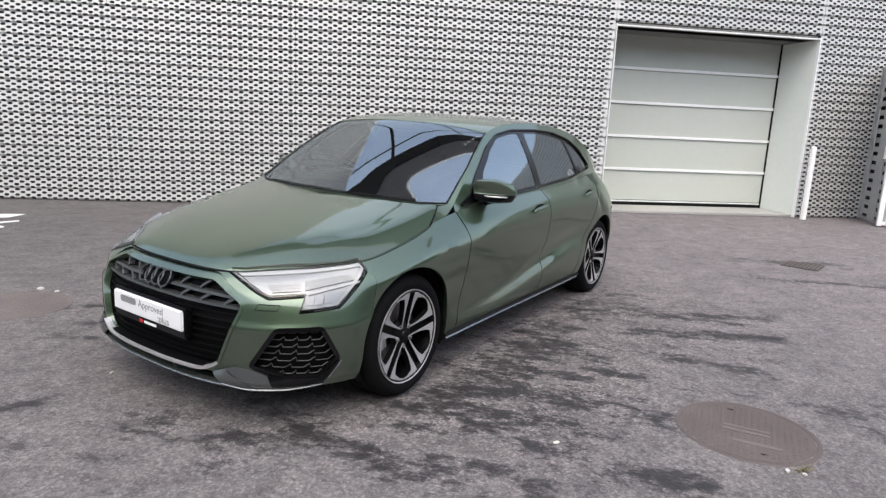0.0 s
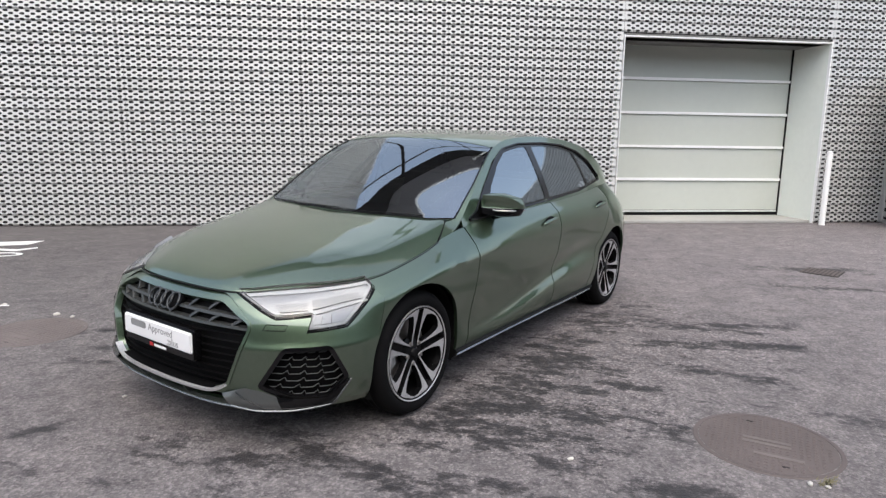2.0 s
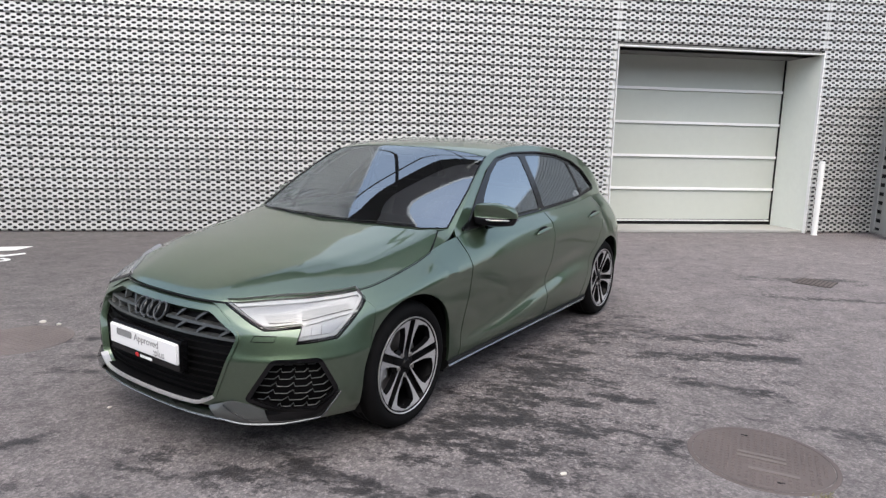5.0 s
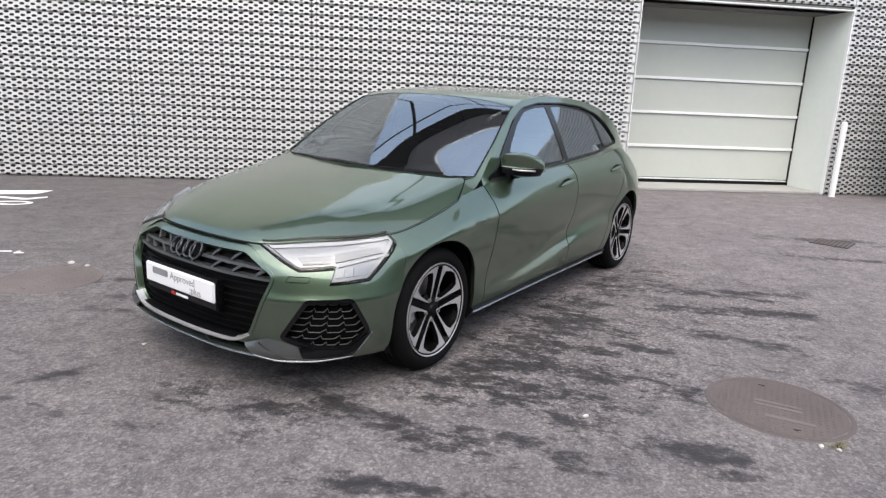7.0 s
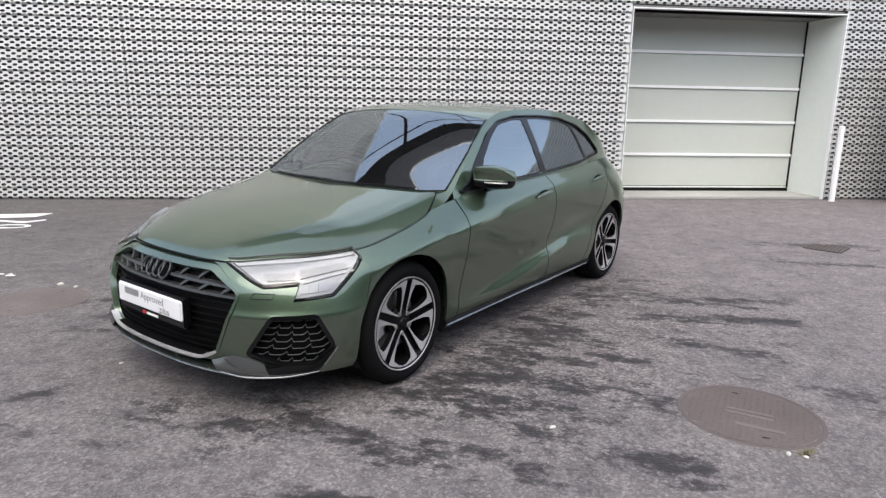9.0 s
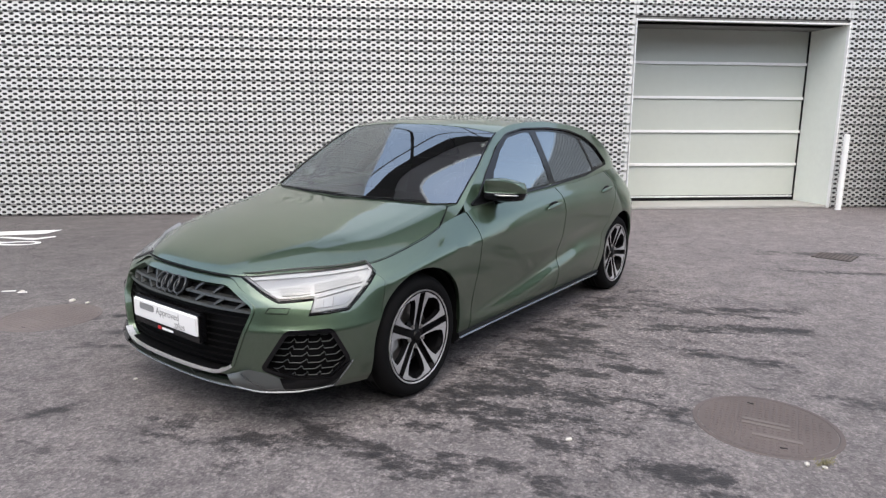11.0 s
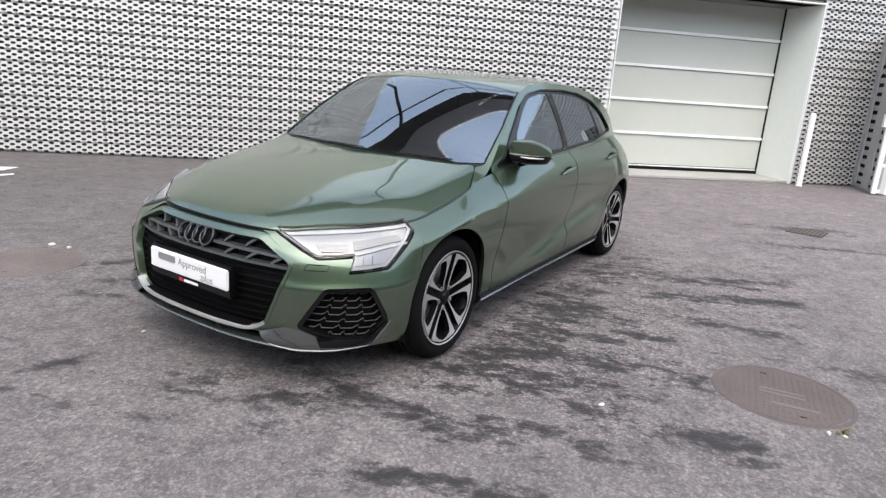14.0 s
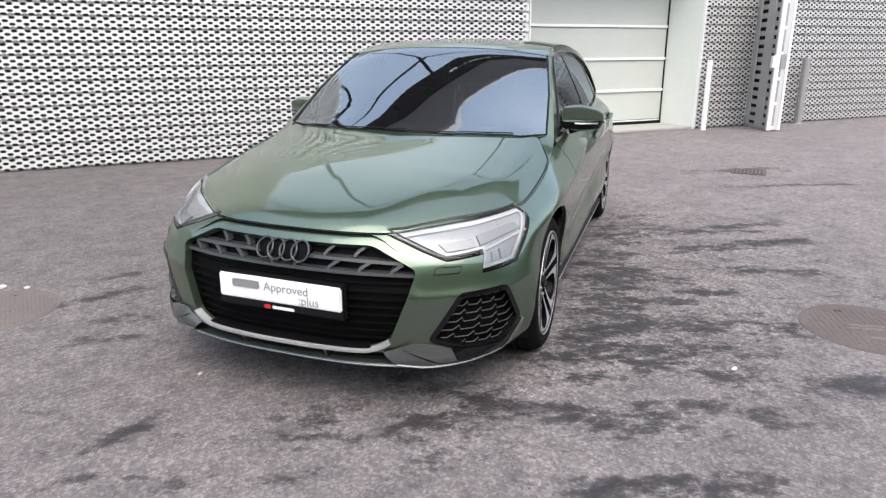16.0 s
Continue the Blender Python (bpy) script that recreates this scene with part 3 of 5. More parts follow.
def marking(name, pts, label):
    bm = bmesh.new()
    f = bm.faces.new([bm.verts.new((x, y, 0.0)) for x, y in pts])
    r = bmesh.ops.extrude_face_region(bm, geom=[f])
    bmesh.ops.translate(bm, verts=[q for q in r["geom"] if isinstance(q, bmesh.types.BMVert)], vec=(0, 0, 0.004))
    bmesh.ops.recalc_face_normals(bm, faces=bm.faces)
    thing(name, bm, ROAD_WHITE, label, "road marking", "markings on the yard", smooth=0)


marking("road_marking", [(-8.5, 4.22), (-3.56, 4.90), (-3.62, 4.62), (-4.05, 4.54), (-8.6, 3.98)], "worn white painted arrow bar on asphalt")
marking("road_marking", [(-4.02, 4.42), (-3.58, 4.29), (-3.42, 4.43), (-3.39, 4.37), (-3.55, 4.19), (-3.62, 4.20), (-4.03, 4.37)], "worn white painted letter stroke on asphalt")


def ring_marking(x, y, rx, ry, stroke, label):
    """A flattened painted loop, its stroke narrowing where the paint has worn."""
    bm = bmesh.new()
    rows = []
    for k in range(40):
        a = 2 * math.pi * k / 40
        w = stroke * (1 + 0.25 * math.sin(3 * a + 1))
        rows.append([bm.verts.new((x + (rx - o) * math.cos(a), y + (ry - o) * math.sin(a), z)) for o, z in ((0, 0), (0, 0.004), (w, 0.004), (w, 0))])
    for k in range(40):
        a, b = rows[k], rows[(k + 1) % 40]
        for j in range(3):
            bm.faces.new((a[j], b[j], b[j + 1], a[j + 1]))
    bmesh.ops.recalc_face_normals(bm, faces=bm.faces)
    thing("road_marking", bm, ROAD_WHITE, label, "road marking", "markings on the yard", smooth=0)


ring_marking(-3.60, 3.97, 0.23, 0.12, 0.045, "worn white painted letter loop on asphalt")
marking("road_marking", [(-4.10, 4.12), (-4.02, 4.12), (-3.78, 4.06), (-3.80, 4.01), (-4.08, 4.07)], "worn white painted letter stroke on asphalt")
marking("road_marking", [(-2.60, 1.772), (-2.50, 1.778), (-2.495, 1.755), (-2.60, 1.748)], "chipped scrap of white road paint on asphalt")
marking("road_marking", [(-2.46, 1.722), (-2.39, 1.727), (-2.385, 1.706), (-2.455, 1.702)], "chipped scrap of white road paint on asphalt")


def pebble(x, y, s, turn):
    bm = bmesh.new()
    bmesh.ops.create_icosphere(bm, subdivisions=2, radius=1.0)
    for v in bm.verts:
        k = 1 + 0.25 * noise.noise(v.co * 1.7 + Vector((x, y, 0)))
        v.co = Vector((v.co.x * s * 1.3 * k, v.co.y * s * 0.8 * k, max(-0.1, v.co.z * 0.6 + 0.35) * s * k))
    ob = thing("pebble", bm, PEBBLE, "small pale stone lying on asphalt", "stone", "loose stones")
    ob.location, ob.rotation_euler = (x, y, 0.001), (0, 0, turn)


for px, py, ps, pt in ((1.252, -1.112, 0.016, 0.3), (2.153, -1.41, 0.016, 1.0), (2.21, -1.44, 0.011, 2.0), (-0.865, -0.228, 0.012, 0.8), (-1.90, 1.40, 0.025, 0.2), (-1.76, 1.33, 0.018, 0.5), (-2.43, 1.73, 0.02, 0.1), (-2.0, 0.55, 0.016, 0.4)):
    pebble(px, py, ps * 0.8, pt)


def moss(x, y, length, width, turn):
    """A low tuft of dry moss along the edge of the cover."""
    rng = random.Random(11)
    bm = bmesh.new()
    for k in range(70):
        u, v = rng.gauss(0, 0.35) * length, rng.gauss(0, 0.35) * width
        a, h, w = rng.uniform(0, 6.283), rng.uniform(0.006, 0.016), rng.uniform(0.002, 0.004)
        dx, dy = math.cos(a), math.sin(a)
        q = [bm.verts.new(c) for c in ((u - dy * w, v + dx * w, 0), (u + dy * w, v - dx * w, 0), (u + dx * h * 0.8, v + dy * h * 0.8, h), (u - dx * w, v - dy * w, 0))]
        bm.faces.new(q[:3]), bm.faces.new((q[1], q[3], q[2])), bm.faces.new((q[3], q[0], q[2]))
    ob = thing("moss", bm, MOSS, "low tuft of dry yellowish moss beside the manhole cover", "moss", kind="stuff", smooth=0)
    ob.location, ob.rotation_euler = (x, y, 0.001), (0, 0, turn)


moss(2.235, -1.405, 0.075, 0.03, 0.35)


# ================= sunshade over the yard =================
def sunshade():
    """A long dark slab high over the wall on thin posts; it shows as a mirror image in the car's glass."""
    g = empty("sunshade", pose(0, 0, 0), "long dark metal sunshade slab on thin posts above the yard", "canopy", kind="structure")
    part("slab", box(-4.1, 11.8, 4.55, 6.10, 10.9, 11.4, 0.06), SLAB_GREY, g)
    part("edge_beam", box(-4.1, 11.8, 6.10, 7.24, 10.76, 11.44, 0.04), DARK_CLADDING, g, "dark edge beam")
    part("rod", tube([(-4.1, 8.56, 11.04), (11.8, 8.56, 11.04)], 0.07, 10), DARK_CLADDING, g, "thin dark rod")
    for x in (-1.76, 1.50, 8.0):
        part("bracket", box(x - 0.06, x + 0.06, 7.24, 11.7, 11.0, 11.14, 0.02), DARK_CLADDING, g)
        part("bracket_post", box(x - 0.06, x + 0.06, 11.58, 11.7, 0, 11.0, 0.02), DARK_CLADDING, g)


sunshade()

# unseen plain dark walls behind and beside the yard, added to darken reflections
thing("unseen_wall_south", box(-34, 30, -14.3, -14.0, 0, 7.2), FAR_WALL, "plain dark unseen wall across the yard, added to darken reflections", "wall", kind="structure", smooth=0)
thing("unseen_wall_east", box(26.4, 26.7, -14.0, 5.2, 0, 5.0), FAR_WALL, "plain dark unseen wall beside the yard, added to darken reflections", "wall", kind="structure", smooth=0)


# ================= the car =================
# Car frame: x to the car's left, y to its rear, z up, origin on the ground under the front axle.
def pchip(xs, ys):
    """A smooth curve through points with no overshoot; ys may hold several columns."""
    xs, ys = np.asarray(xs, float), np.asarray(ys, float)
    two = ys.ndim == 2
    y = ys if two else ys[:, None]
    h = np.diff(xs)[:, None]
    d = np.diff(y, axis=0) / h
    m = np.zeros_like(y)
    a, b = d[:-1], d[1:]
    w1, w2 = 2 * h[1:] + h[:-1], h[1:] + 2 * h[:-1]
    ok = a * b > 0
    den = np.where(ok, w1 / np.where(a == 0, 1, a) + w2 / np.where(b == 0, 1, b), 1)
    m[1:-1] = np.where(ok, (w1 + w2) / den, 0)
    m[0], m[-1] = d[0], d[-1]

    def at(x):
        x = np.clip(np.asarray(x, float), xs[0], xs[-1])
        k = np.clip(np.searchsorted(xs, x, side="right") - 1, 0, len(xs) - 2)
        hh = (xs[k + 1] - xs[k])
        s = ((x - xs[k]) / hh)[..., None]
        hh = hh[..., None]
        r = ((1 + 2 * s) * (1 - s) ** 2 * y[k] + s * (1 - s) ** 2 * hh * m[k] + s * s * (3 - 2 * s) * y[k + 1] + s * s * (s - 1) * hh * m[k + 1])
        return r if two else r[..., 0]
    return at


PLAN = np.array([(0, -.842), (.15, -.838), (.3, -.820), (.42, -.788), (.55, -.735), (.68, -.648), (.77, -.55), (.82, -.46), (.858, -.36), (.882, -.22), (.893, 0), (.898, .45),
                 (.902, 1.3), (.905, 2.1), (.900, 2.636), (.872, 2.92), (.806, 3.12), (.67, 3.285), (.44, 3.385), (0, 3.43)])
CUM = np.concatenate([[0], np.cumsum(np.hypot(*np.diff(PLAN, axis=0).T))])
T_END = CUM[-1]
TT = np.linspace(0, T_END, 1600)


def spline2(cum, pts):
    """Catmull-Rom through plan points."""
    m = np.gradient(pts, cum, axis=0)
    m[0] = (np.hypot(*m[0]), 0)
    m[-1] = (-np.hypot(*m[-1]), 0)

    def at(t):
        k = np.clip(np.searchsorted(cum, t, side="right") - 1, 0, len(cum) - 2)
        h = cum[k + 1] - cum[k]
        s = ((t - cum[k]) / h)[:, None]
        h = h[:, None]
        return (1 + 2 * s) * (1 - s) ** 2 * pts[k] + s * (1 - s) ** 2 * h * m[k] + s * s * (3 - 2 * s) * pts[k + 1] + s * s * (s - 1) * h * m[k + 1]
    return at


PLAN_XY = spline2(CUM, PLAN)(TT)
PLAN_D = np.gradient(PLAN_XY, TT, axis=0)
PLAN_N = np.stack([-PLAN_D[:, 1] * -1, -PLAN_D[:, 0]], 1)
PLAN_N /= np.hypot(*PLAN_N.T)[:, None]


def t_of(x, y):
    return TT[np.argmin(np.hypot(PLAN_XY[:, 0] - abs(x), PLAN_XY[:, 1] - y))] * (1 if x >= 0 else -1)


def t_y(y):
    """The place along the plan at the side, level with y."""
    half = len(TT) // 2
    ok = (PLAN_XY[:, 0] > 0.6)
    return TT[ok][np.argmin(np.abs(PLAN_XY[ok, 1] - y))]


# heights and set-backs of the body's section, station by station along the plan
STATIONS = []


def station(t, *section):
    """One cross-section of the body: (height, set-back) pairs from the sill to the shoulder."""
    STATIONS.append((t, section))


station(0.0, (.20, -.050), (.25, -.012), (.35, 0), (.45, -.004), (.55, -.025), (.61, -.046), (.652, -.080), (.681, -.122))
station(t_of(.40, -.79), (.20, -.05), (.25, -.012), (.35, 0), (.45, -.002), (.55, -.030), (.62, -.065), (.655, -.092), (.682, -.122))
station(t_of(.55, -.735), (.20, -.05), (.25, -.015), (.35, -.002), (.465, 0), (.494, -.009), (.60, -.044), (.655, -.100), (.692, -.160))
station(t_of(.68, -.648), (.20, -.045), (.25, -.008), (.35, .010), (.472, .006), (.502, -.005), (.60, -.042), (.66, -.098), (.702, -.178))
station(t_of(.82, -.46), (.20, -.045), (.25, -.008), (.35, .014), (.475, .009), (.504, .000), (.60, -.040), (.665, -.088), (.715, -.155))
station(t_y(-.22), (.20, -.05), (.25, -.02), (.35, .0), (.48, .002), (.56, -.010), (.655, -.022), (.678, -.036), (.738, -.108))
station(t_y(.1), (.18, -.08), (.22, -.05), (.35, -.02), (.50, -.004), (.63, -.002), (.712, -.005), (.736, -.022), (.800, -.102))
station(t_y(.45), (.18, -.10), (.22, -.055), (.27, -.045), (.33, -.050), (.62, -.016), (.735, -.011), (.760, -.028), (.885, -.122))
station(t_y(.95), (.18, -.11), (.22, -.06), (.285, -.034), (.375, -.060), (.60, -.024), (.748, -.011), (.845, -.036), (.918, -.108))
station(t_y(1.5), (.18, -.11), (.22, -.06), (.37, -.024), (.47, -.055), (.62, -.020), (.76, -.010), (.872, -.035), (.940, -.105))
station(t_y(2.1), (.18, -.11), (.22, -.06), (.46, -.010), (.565, -.042), (.67, -.013), (.77, -.010), (.892, -.038), (.965, -.115))
station(t_y(2.64), (.20, -.08), (.24, -.05), (.34, -.02), (.50, -.003), (.66, 0), (.79, -.014), (.915, -.062), (1.00, -.160))
station(t_of(.806, 3.12), (.20, -.08), (.25, -.04), (.34, -.015), (.50, 0), (.66, -.01), (.78, -.04), (.88, -.10), (.99, -.19))
station(T_END, (.20, -.10), (.25, -.05), (.34, -.01), (.50, 0), (.66, -.03), (.78, -.07), (.88, -.10), (.97, -.13))


def smoothed(table, step, sigma):
    """A table of values along a line, evened out over sigma."""
    n = int(3 * sigma / step)
    k = np.exp(-0.5 * (np.arange(-n, n + 1) * step / sigma) ** 2)
    k /= k.sum()
    p = np.pad(table, ((n, n), (0, 0)), mode="reflect", reflect_type="odd")
    return np.stack([np.convolve(p[:, j], k, "valid") for j in range(table.shape[1])], 1)


_raw = pchip([s[0] for s in STATIONS], [np.ravel(s[1]) for s in STATIONS])
_mirror = np.abs(np.linspace(-0.4, T_END, 2000))
_tab_t = np.linspace(-0.4, T_END, 2000)
_tab = smoothed(_raw(_mirror), _tab_t[1] - _tab_t[0], 0.035)
_calm = smoothed(_raw(_mirror), _tab_t[1] - _tab_t[0], 0.13)
_w = np.clip((_tab_t - t_y(.15)) / .3, 0, 1)[:, None]
_tab = _tab * (1 - _w) + _calm * _w


def SEC(a):
    return np.stack([np.interp(a, _tab_t, _tab[:, j]) for j in range(16)], -1)


def body_at(t, z, out=0.0):
    """Points of the lower body: t along the plan from the nose (minus: the car's right), z the height; out: metres off the surface."""
    t, z = np.atleast_1d(np.asarray(t, float)), np.atleast_1d(np.asarray(z, float))
    sign = np.where(t < 0, -1.0, 1.0)
    a = np.abs(t)
    nodes = SEC(a).reshape(-1, 8, 2)
    zs, os_ = nodes[:, :, 0], nodes[:, :, 1]
    h = np.diff(zs, axis=1)
    d = np.diff(os_, axis=1) / h
    m = np.zeros_like(os_)
    p, q = d[:, :-1], d[:, 1:]
    ok = p * q > 0
    m[:, 1:-1] = np.where(ok, 2 * p * q / np.where(ok, p + q, 1), 0)
    m[:, 0], m[:, -1] = d[:, 0], d[:, -1]
    k = np.clip((z[:, None] >= zs).sum(1) - 1, 0, 6)
    i = np.arange(len(z))
    hh = h[i, k]
    s = (z - zs[i, k]) / hh
    lo, hi = s < 0, s > 1
    sc = np.clip(s, 0, 1)
    o = (1 + 2 * sc) * (1 - sc) ** 2 * os_[i, k] + sc * (1 - sc) ** 2 * hh * m[i, k] + sc * sc * (3 - 2 * sc) * os_[i, k + 1] + sc * sc * (sc - 1) * hh * m[i, k + 1]
    o = o + np.where(lo, s * hh * m[i, k], 0) + np.where(hi, (s - 1) * hh * m[i, k + 1], 0)
    o = o + out
    x = np.interp(a, TT, PLAN_XY[:, 0]) + o * np.interp(a, TT, PLAN_N[:, 0])
    y = np.interp(a, TT, PLAN_XY[:, 1]) + o * np.interp(a, TT, PLAN_N[:, 1])
    return np.stack([x * sign, y, z], 1)


def top_z(t):
    return SEC(np.abs(np.atleast_1d(t)))[:, 14]


def low_z(t):
    return SEC(np.abs(np.atleast_1d(t)))[:, 0]


# the belt line as seen from the side: y -> (x, z)
_ts = np.linspace(t_y(-.3), t_of(.74, 3.21), 300)
_bp = body_at(_ts, top_z(_ts))
_keep = np.concatenate([[True], np.diff(np.maximum.accumulate(_bp[:, 1])) > 1e-6])
BELT = _bp[_keep]


def belt(y):
    return np.interp(y, BELT[:, 1], BELT[:, 0]), np.interp(y, BELT[:, 1], BELT[:, 2])


RAIL = pchip([.20, .245, .45, .55, .75, .95, 1.08, 1.30, 1.70, 2.10, 2.50, 2.75, 2.95, 3.10],
             [.818, .828, .890, .964, 1.110, 1.241, 1.307, 1.357, 1.377, 1.358, 1.300, 1.197, 1.082, 1.008])
CREST = pchip([.20, .27, .45, .70, .95, 1.04, 1.25, 1.60, 2.00, 2.50, 2.80, 2.86, 3.10],
              [.872, .920, 1.028, 1.172, 1.307, 1.353, 1.384, 1.408, 1.408, 1.372, 1.340, 1.322, 1.13])


def even(curve, y0, y1, sigma):
    """The same curve with its bends evened out."""
    ys = np.arange(y0, y1 + 1e-6, 0.004)
    tab = smoothed(curve(ys)[:, None], 0.004, sigma)[:, 0]
    return lambda y: np.interp(y, ys, tab)


RAIL, CREST = even(RAIL, .20, 3.10, 0.05), even(CREST, .20, 3.10, 0.05)


def side_at(y, z, out=0.0, sign=1.0):
    """Points of the cabin's side, between belt and roof rail."""
    y, z = np.atleast_1d(np.asarray(y, float)), np.atleast_1d(np.asarray(z, float))
    xb, zb = belt(y)
    dz = z - zb
    x = xb - 0.36 * dz - 0.32 * np.maximum(dz, 0) ** 2 + out
    return np.stack([sign * x, y, z + 0.35 * out], 1)


SHOULDER = pchip([.2, .65, 1.04, 1.6, 3.1], [2.25, 2.2, 2.25, 2.6, 2.8])


def roof_at(s, y, out=0.0):
    """Points of screen, pillars and roof; s from -1 to 1 across."""
    s, y = np.atleast_1d(np.asarray(s, float)), np.atleast_1d(np.asarray(y, float))
    zr = RAIL(y)
    xe = side_at(y, zr)[:, 0]
    z = zr + (CREST(y) - zr) * (1 - np.abs(s) ** SHOULDER(y)) + out
    return np.stack([s * xe, y, z], 1)


def cut(bm, loop):
    """Cuts the flat grid along a loop."""
    n = len(loop)
    for k in range(n):
        a, b = Vector((*loop[k], 0)), Vector((*loop[(k + 1) % n], 0))
        d = b - a
        if d.length < 1e-7:
            continue
        lo = (min(a.x, b.x) - 1e-4, min(a.y, b.y) - 1e-4)
        hi = (max(a.x, b.x) + 1e-4, max(a.y, b.y) + 1e-4)
        fs = []
        for f in bm.faces:
            xs = [v.co.x for v in f.verts]
            if max(xs) < lo[0] or min(xs) > hi[0]:
                continue
            ys = [v.co.y for v in f.verts]
            if max(ys) < lo[1] or min(ys) > hi[1]:
                continue
            fs.append(f)
        if fs:
            geom = fs + list({e for f in fs for e in f.edges}) + list({v for f in fs for v in f.verts})
            bmesh.ops.bisect_plane(bm, geom=geom, dist=1e-6, plane_co=a, plane_no=Vector((-d.y, d.x, 0)).normalized())


def inside(px, py, loop):
    r = False
    j = len(loop) - 1
    for i in range(len(loop)):
        (xi, yi), (xj, yj) = loop[i], loop[j]
        if (yi > py) != (yj > py) and px < (xj - xi) * (py - yi) / (yj - yi) + xi:
            r = not r
        j = i
    return r


def dense(loop, step=0.05):
    """Adds points along the edges of a loop."""
    r = []
    for k in range(len(loop)):
        a, b = np.array(loop[k]), np.array(loop[(k + 1) % len(loop)])
        n = max(1, int(np.hypot(*(b - a)) / step))
        r += [tuple(a + (b - a) * i / n) for i in range(n)]
    return r


def dense_line(line, n=6):
    """Adds points along an open line."""
    return [tuple(np.array(a) + (np.array(b) - np.array(a)) * i / n) for a, b in zip(line, line[1:]) for i in range(n)] + [line[-1]]


def inset(loop, d):
    """A loop drawn in (or out, minus) by d; loops run anticlockwise."""
    p = np.array(loop)
    if np.sum(p[:, 0] * np.roll(p[:, 1], -1) - np.roll(p[:, 0], -1) * p[:, 1]) < 0:
        p = p[::-1]
    r = []
    for k in range(len(p)):
        e0, e1 = p[k] - p[k - 1], p[(k + 1) % len(p)] - p[k]
        n0, n1 = np.array((-e0[1], e0[0])) / np.hypot(*e0), np.array((-e1[1], e1[0])) / np.hypot(*e1)
        b = n0 + n1
        b = b / max(0.35, (b @ b) / 2)
        r.append(tuple(p[k] + d * b))
    return r


def patch(at, loop, holes=(), cell=(0.03, 0.03), rim=0.014, edges=True):
    """A curved panel: the flat loop, less its holes, laid on the surface at(u, v), with turned-in edges."""
    bm = bmesh.new()
    us, vs = [p[0] for p in loop], [p[1] for p in loop]
    nu, nv = max(1, int((max(us) - min(us)) / cell[0])), max(1, int((max(vs) - min(vs)) / cell[1]))
    gu, gv = np.linspace(min(us), max(us), nu + 1), np.linspace(min(vs), max(vs), nv + 1)
    rows = [[bm.verts.new((u, v, 0)) for u in gu] for v in gv]
    for r0, r1 in zip(rows, rows[1:]):
        for k in range(nu):
            bm.faces.new((r0[k], r0[k + 1], r1[k + 1], r1[k]))
    for lp in (loop, *holes):
        cut(bm, lp)
    bad = []
    for f in bm.faces:
        c = f.calc_center_median()
        if not inside(c.x, c.y, loop) or any(inside(c.x, c.y, h) for h in holes):
            bad.append(f)
    bmesh.ops.delete(bm, geom=bad, context="FACES")
    bmesh.ops.remove_doubles(bm, verts=bm.verts, dist=2e-4)
    bm.verts.ensure_lookup_table()
    flat = np.array([v.co[:2] for v in bm.verts])
    for v, p in zip(bm.verts, at(flat[:, 0], flat[:, 1])):
        v.co = p
    return bm


def turned(bm, rim, toward):
    """Makes faces look away from the point toward, and turns the open edges in by rim."""
    bm.normal_update()
    c = Vector(toward)
    score = sum((f.calc_center_median() - c).dot(f.normal) * f.calc_area() for f in bm.faces)
    if score < 0:
        bmesh.ops.reverse_faces(bm, faces=bm.faces)
    bm.normal_update()
    if rim:
        nor = {v: v.normal.copy() for v in bm.verts}
        es = [e for e in bm.edges if e.is_boundary]
        r = bmesh.ops.extrude_edge_only(bm, edges=es)
        made = [q for q in r["geom"] if isinstance(q, bmesh.types.BMVert)]
        for v in made:
            src = min((e.other_vert(v) for e in v.link_edges), key=lambda w: (w.co - v.co).length)
            v.co = v.co - nor.get(src, v.normal) * rim
    return bm


CORE = (0, 1.3, 0.6)


def body_panel(name, loop, mat, parent, holes=(), out=0.0, rim=0.014, cell=(0.03, 0.025), label="", smooth=35):
    bm = patch(lambda u, v: body_at(u, v, out), loop, holes, cell)
    return part(name, turned(bm, rim, CORE), mat, parent, label, smooth)


def mirrored(loop):
    return [(-u, v) for u, v in loop][::-1]


def pts(*xyz):
    """A loop in (t, z) from points x, y, z of the car."""
    return [(t_of(x, y), z) for x, y, z in xyz]


def round_loop(loop, r=0.02, n=4):
    """Rounds the corners of a loop."""
    res = []
    m = len(loop)
    for k in range(m):
        p, a, b = np.array(loop[k]), np.array(loop[k - 1]), np.array(loop[(k + 1) % m])
        da, db = a - p, b - p
        q = min(r, 0.45 * np.hypot(*da), 0.45 * np.hypot(*db))
        s, e = p + da / np.hypot(*da) * q, p + db / np.hypot(*db) * q
        for i in range(n + 1):
            f = i / n
            res.append(tuple((1 - f) ** 2 * s + 2 * f * (1 - f) * p + f * f * e))
    return res


def arch(yc, r, zc=0.325, n=28):
    """The wheel opening as a loop in (t, z)."""
    base = t_y(yc)
    return [(base + r * math.cos(a), zc + r * math.sin(a)) for a in np.linspace(0, math.pi, n)] + [(base - r, 0.0), (base + r, 0.0)]


car = empty("car", pose(0, 0, 0, 0, 0, -42), "dark green metallic hatchback parked on asphalt before a perforated wall", "car")
WHEELBASE = 2.636

# --- openings in the nose ---


def tx(x):
    """The place along the nose at x."""
    return float(np.interp(abs(x), PLAN_XY[:400, 0], TT[:400])) * (1 if x >= 0 else -1)


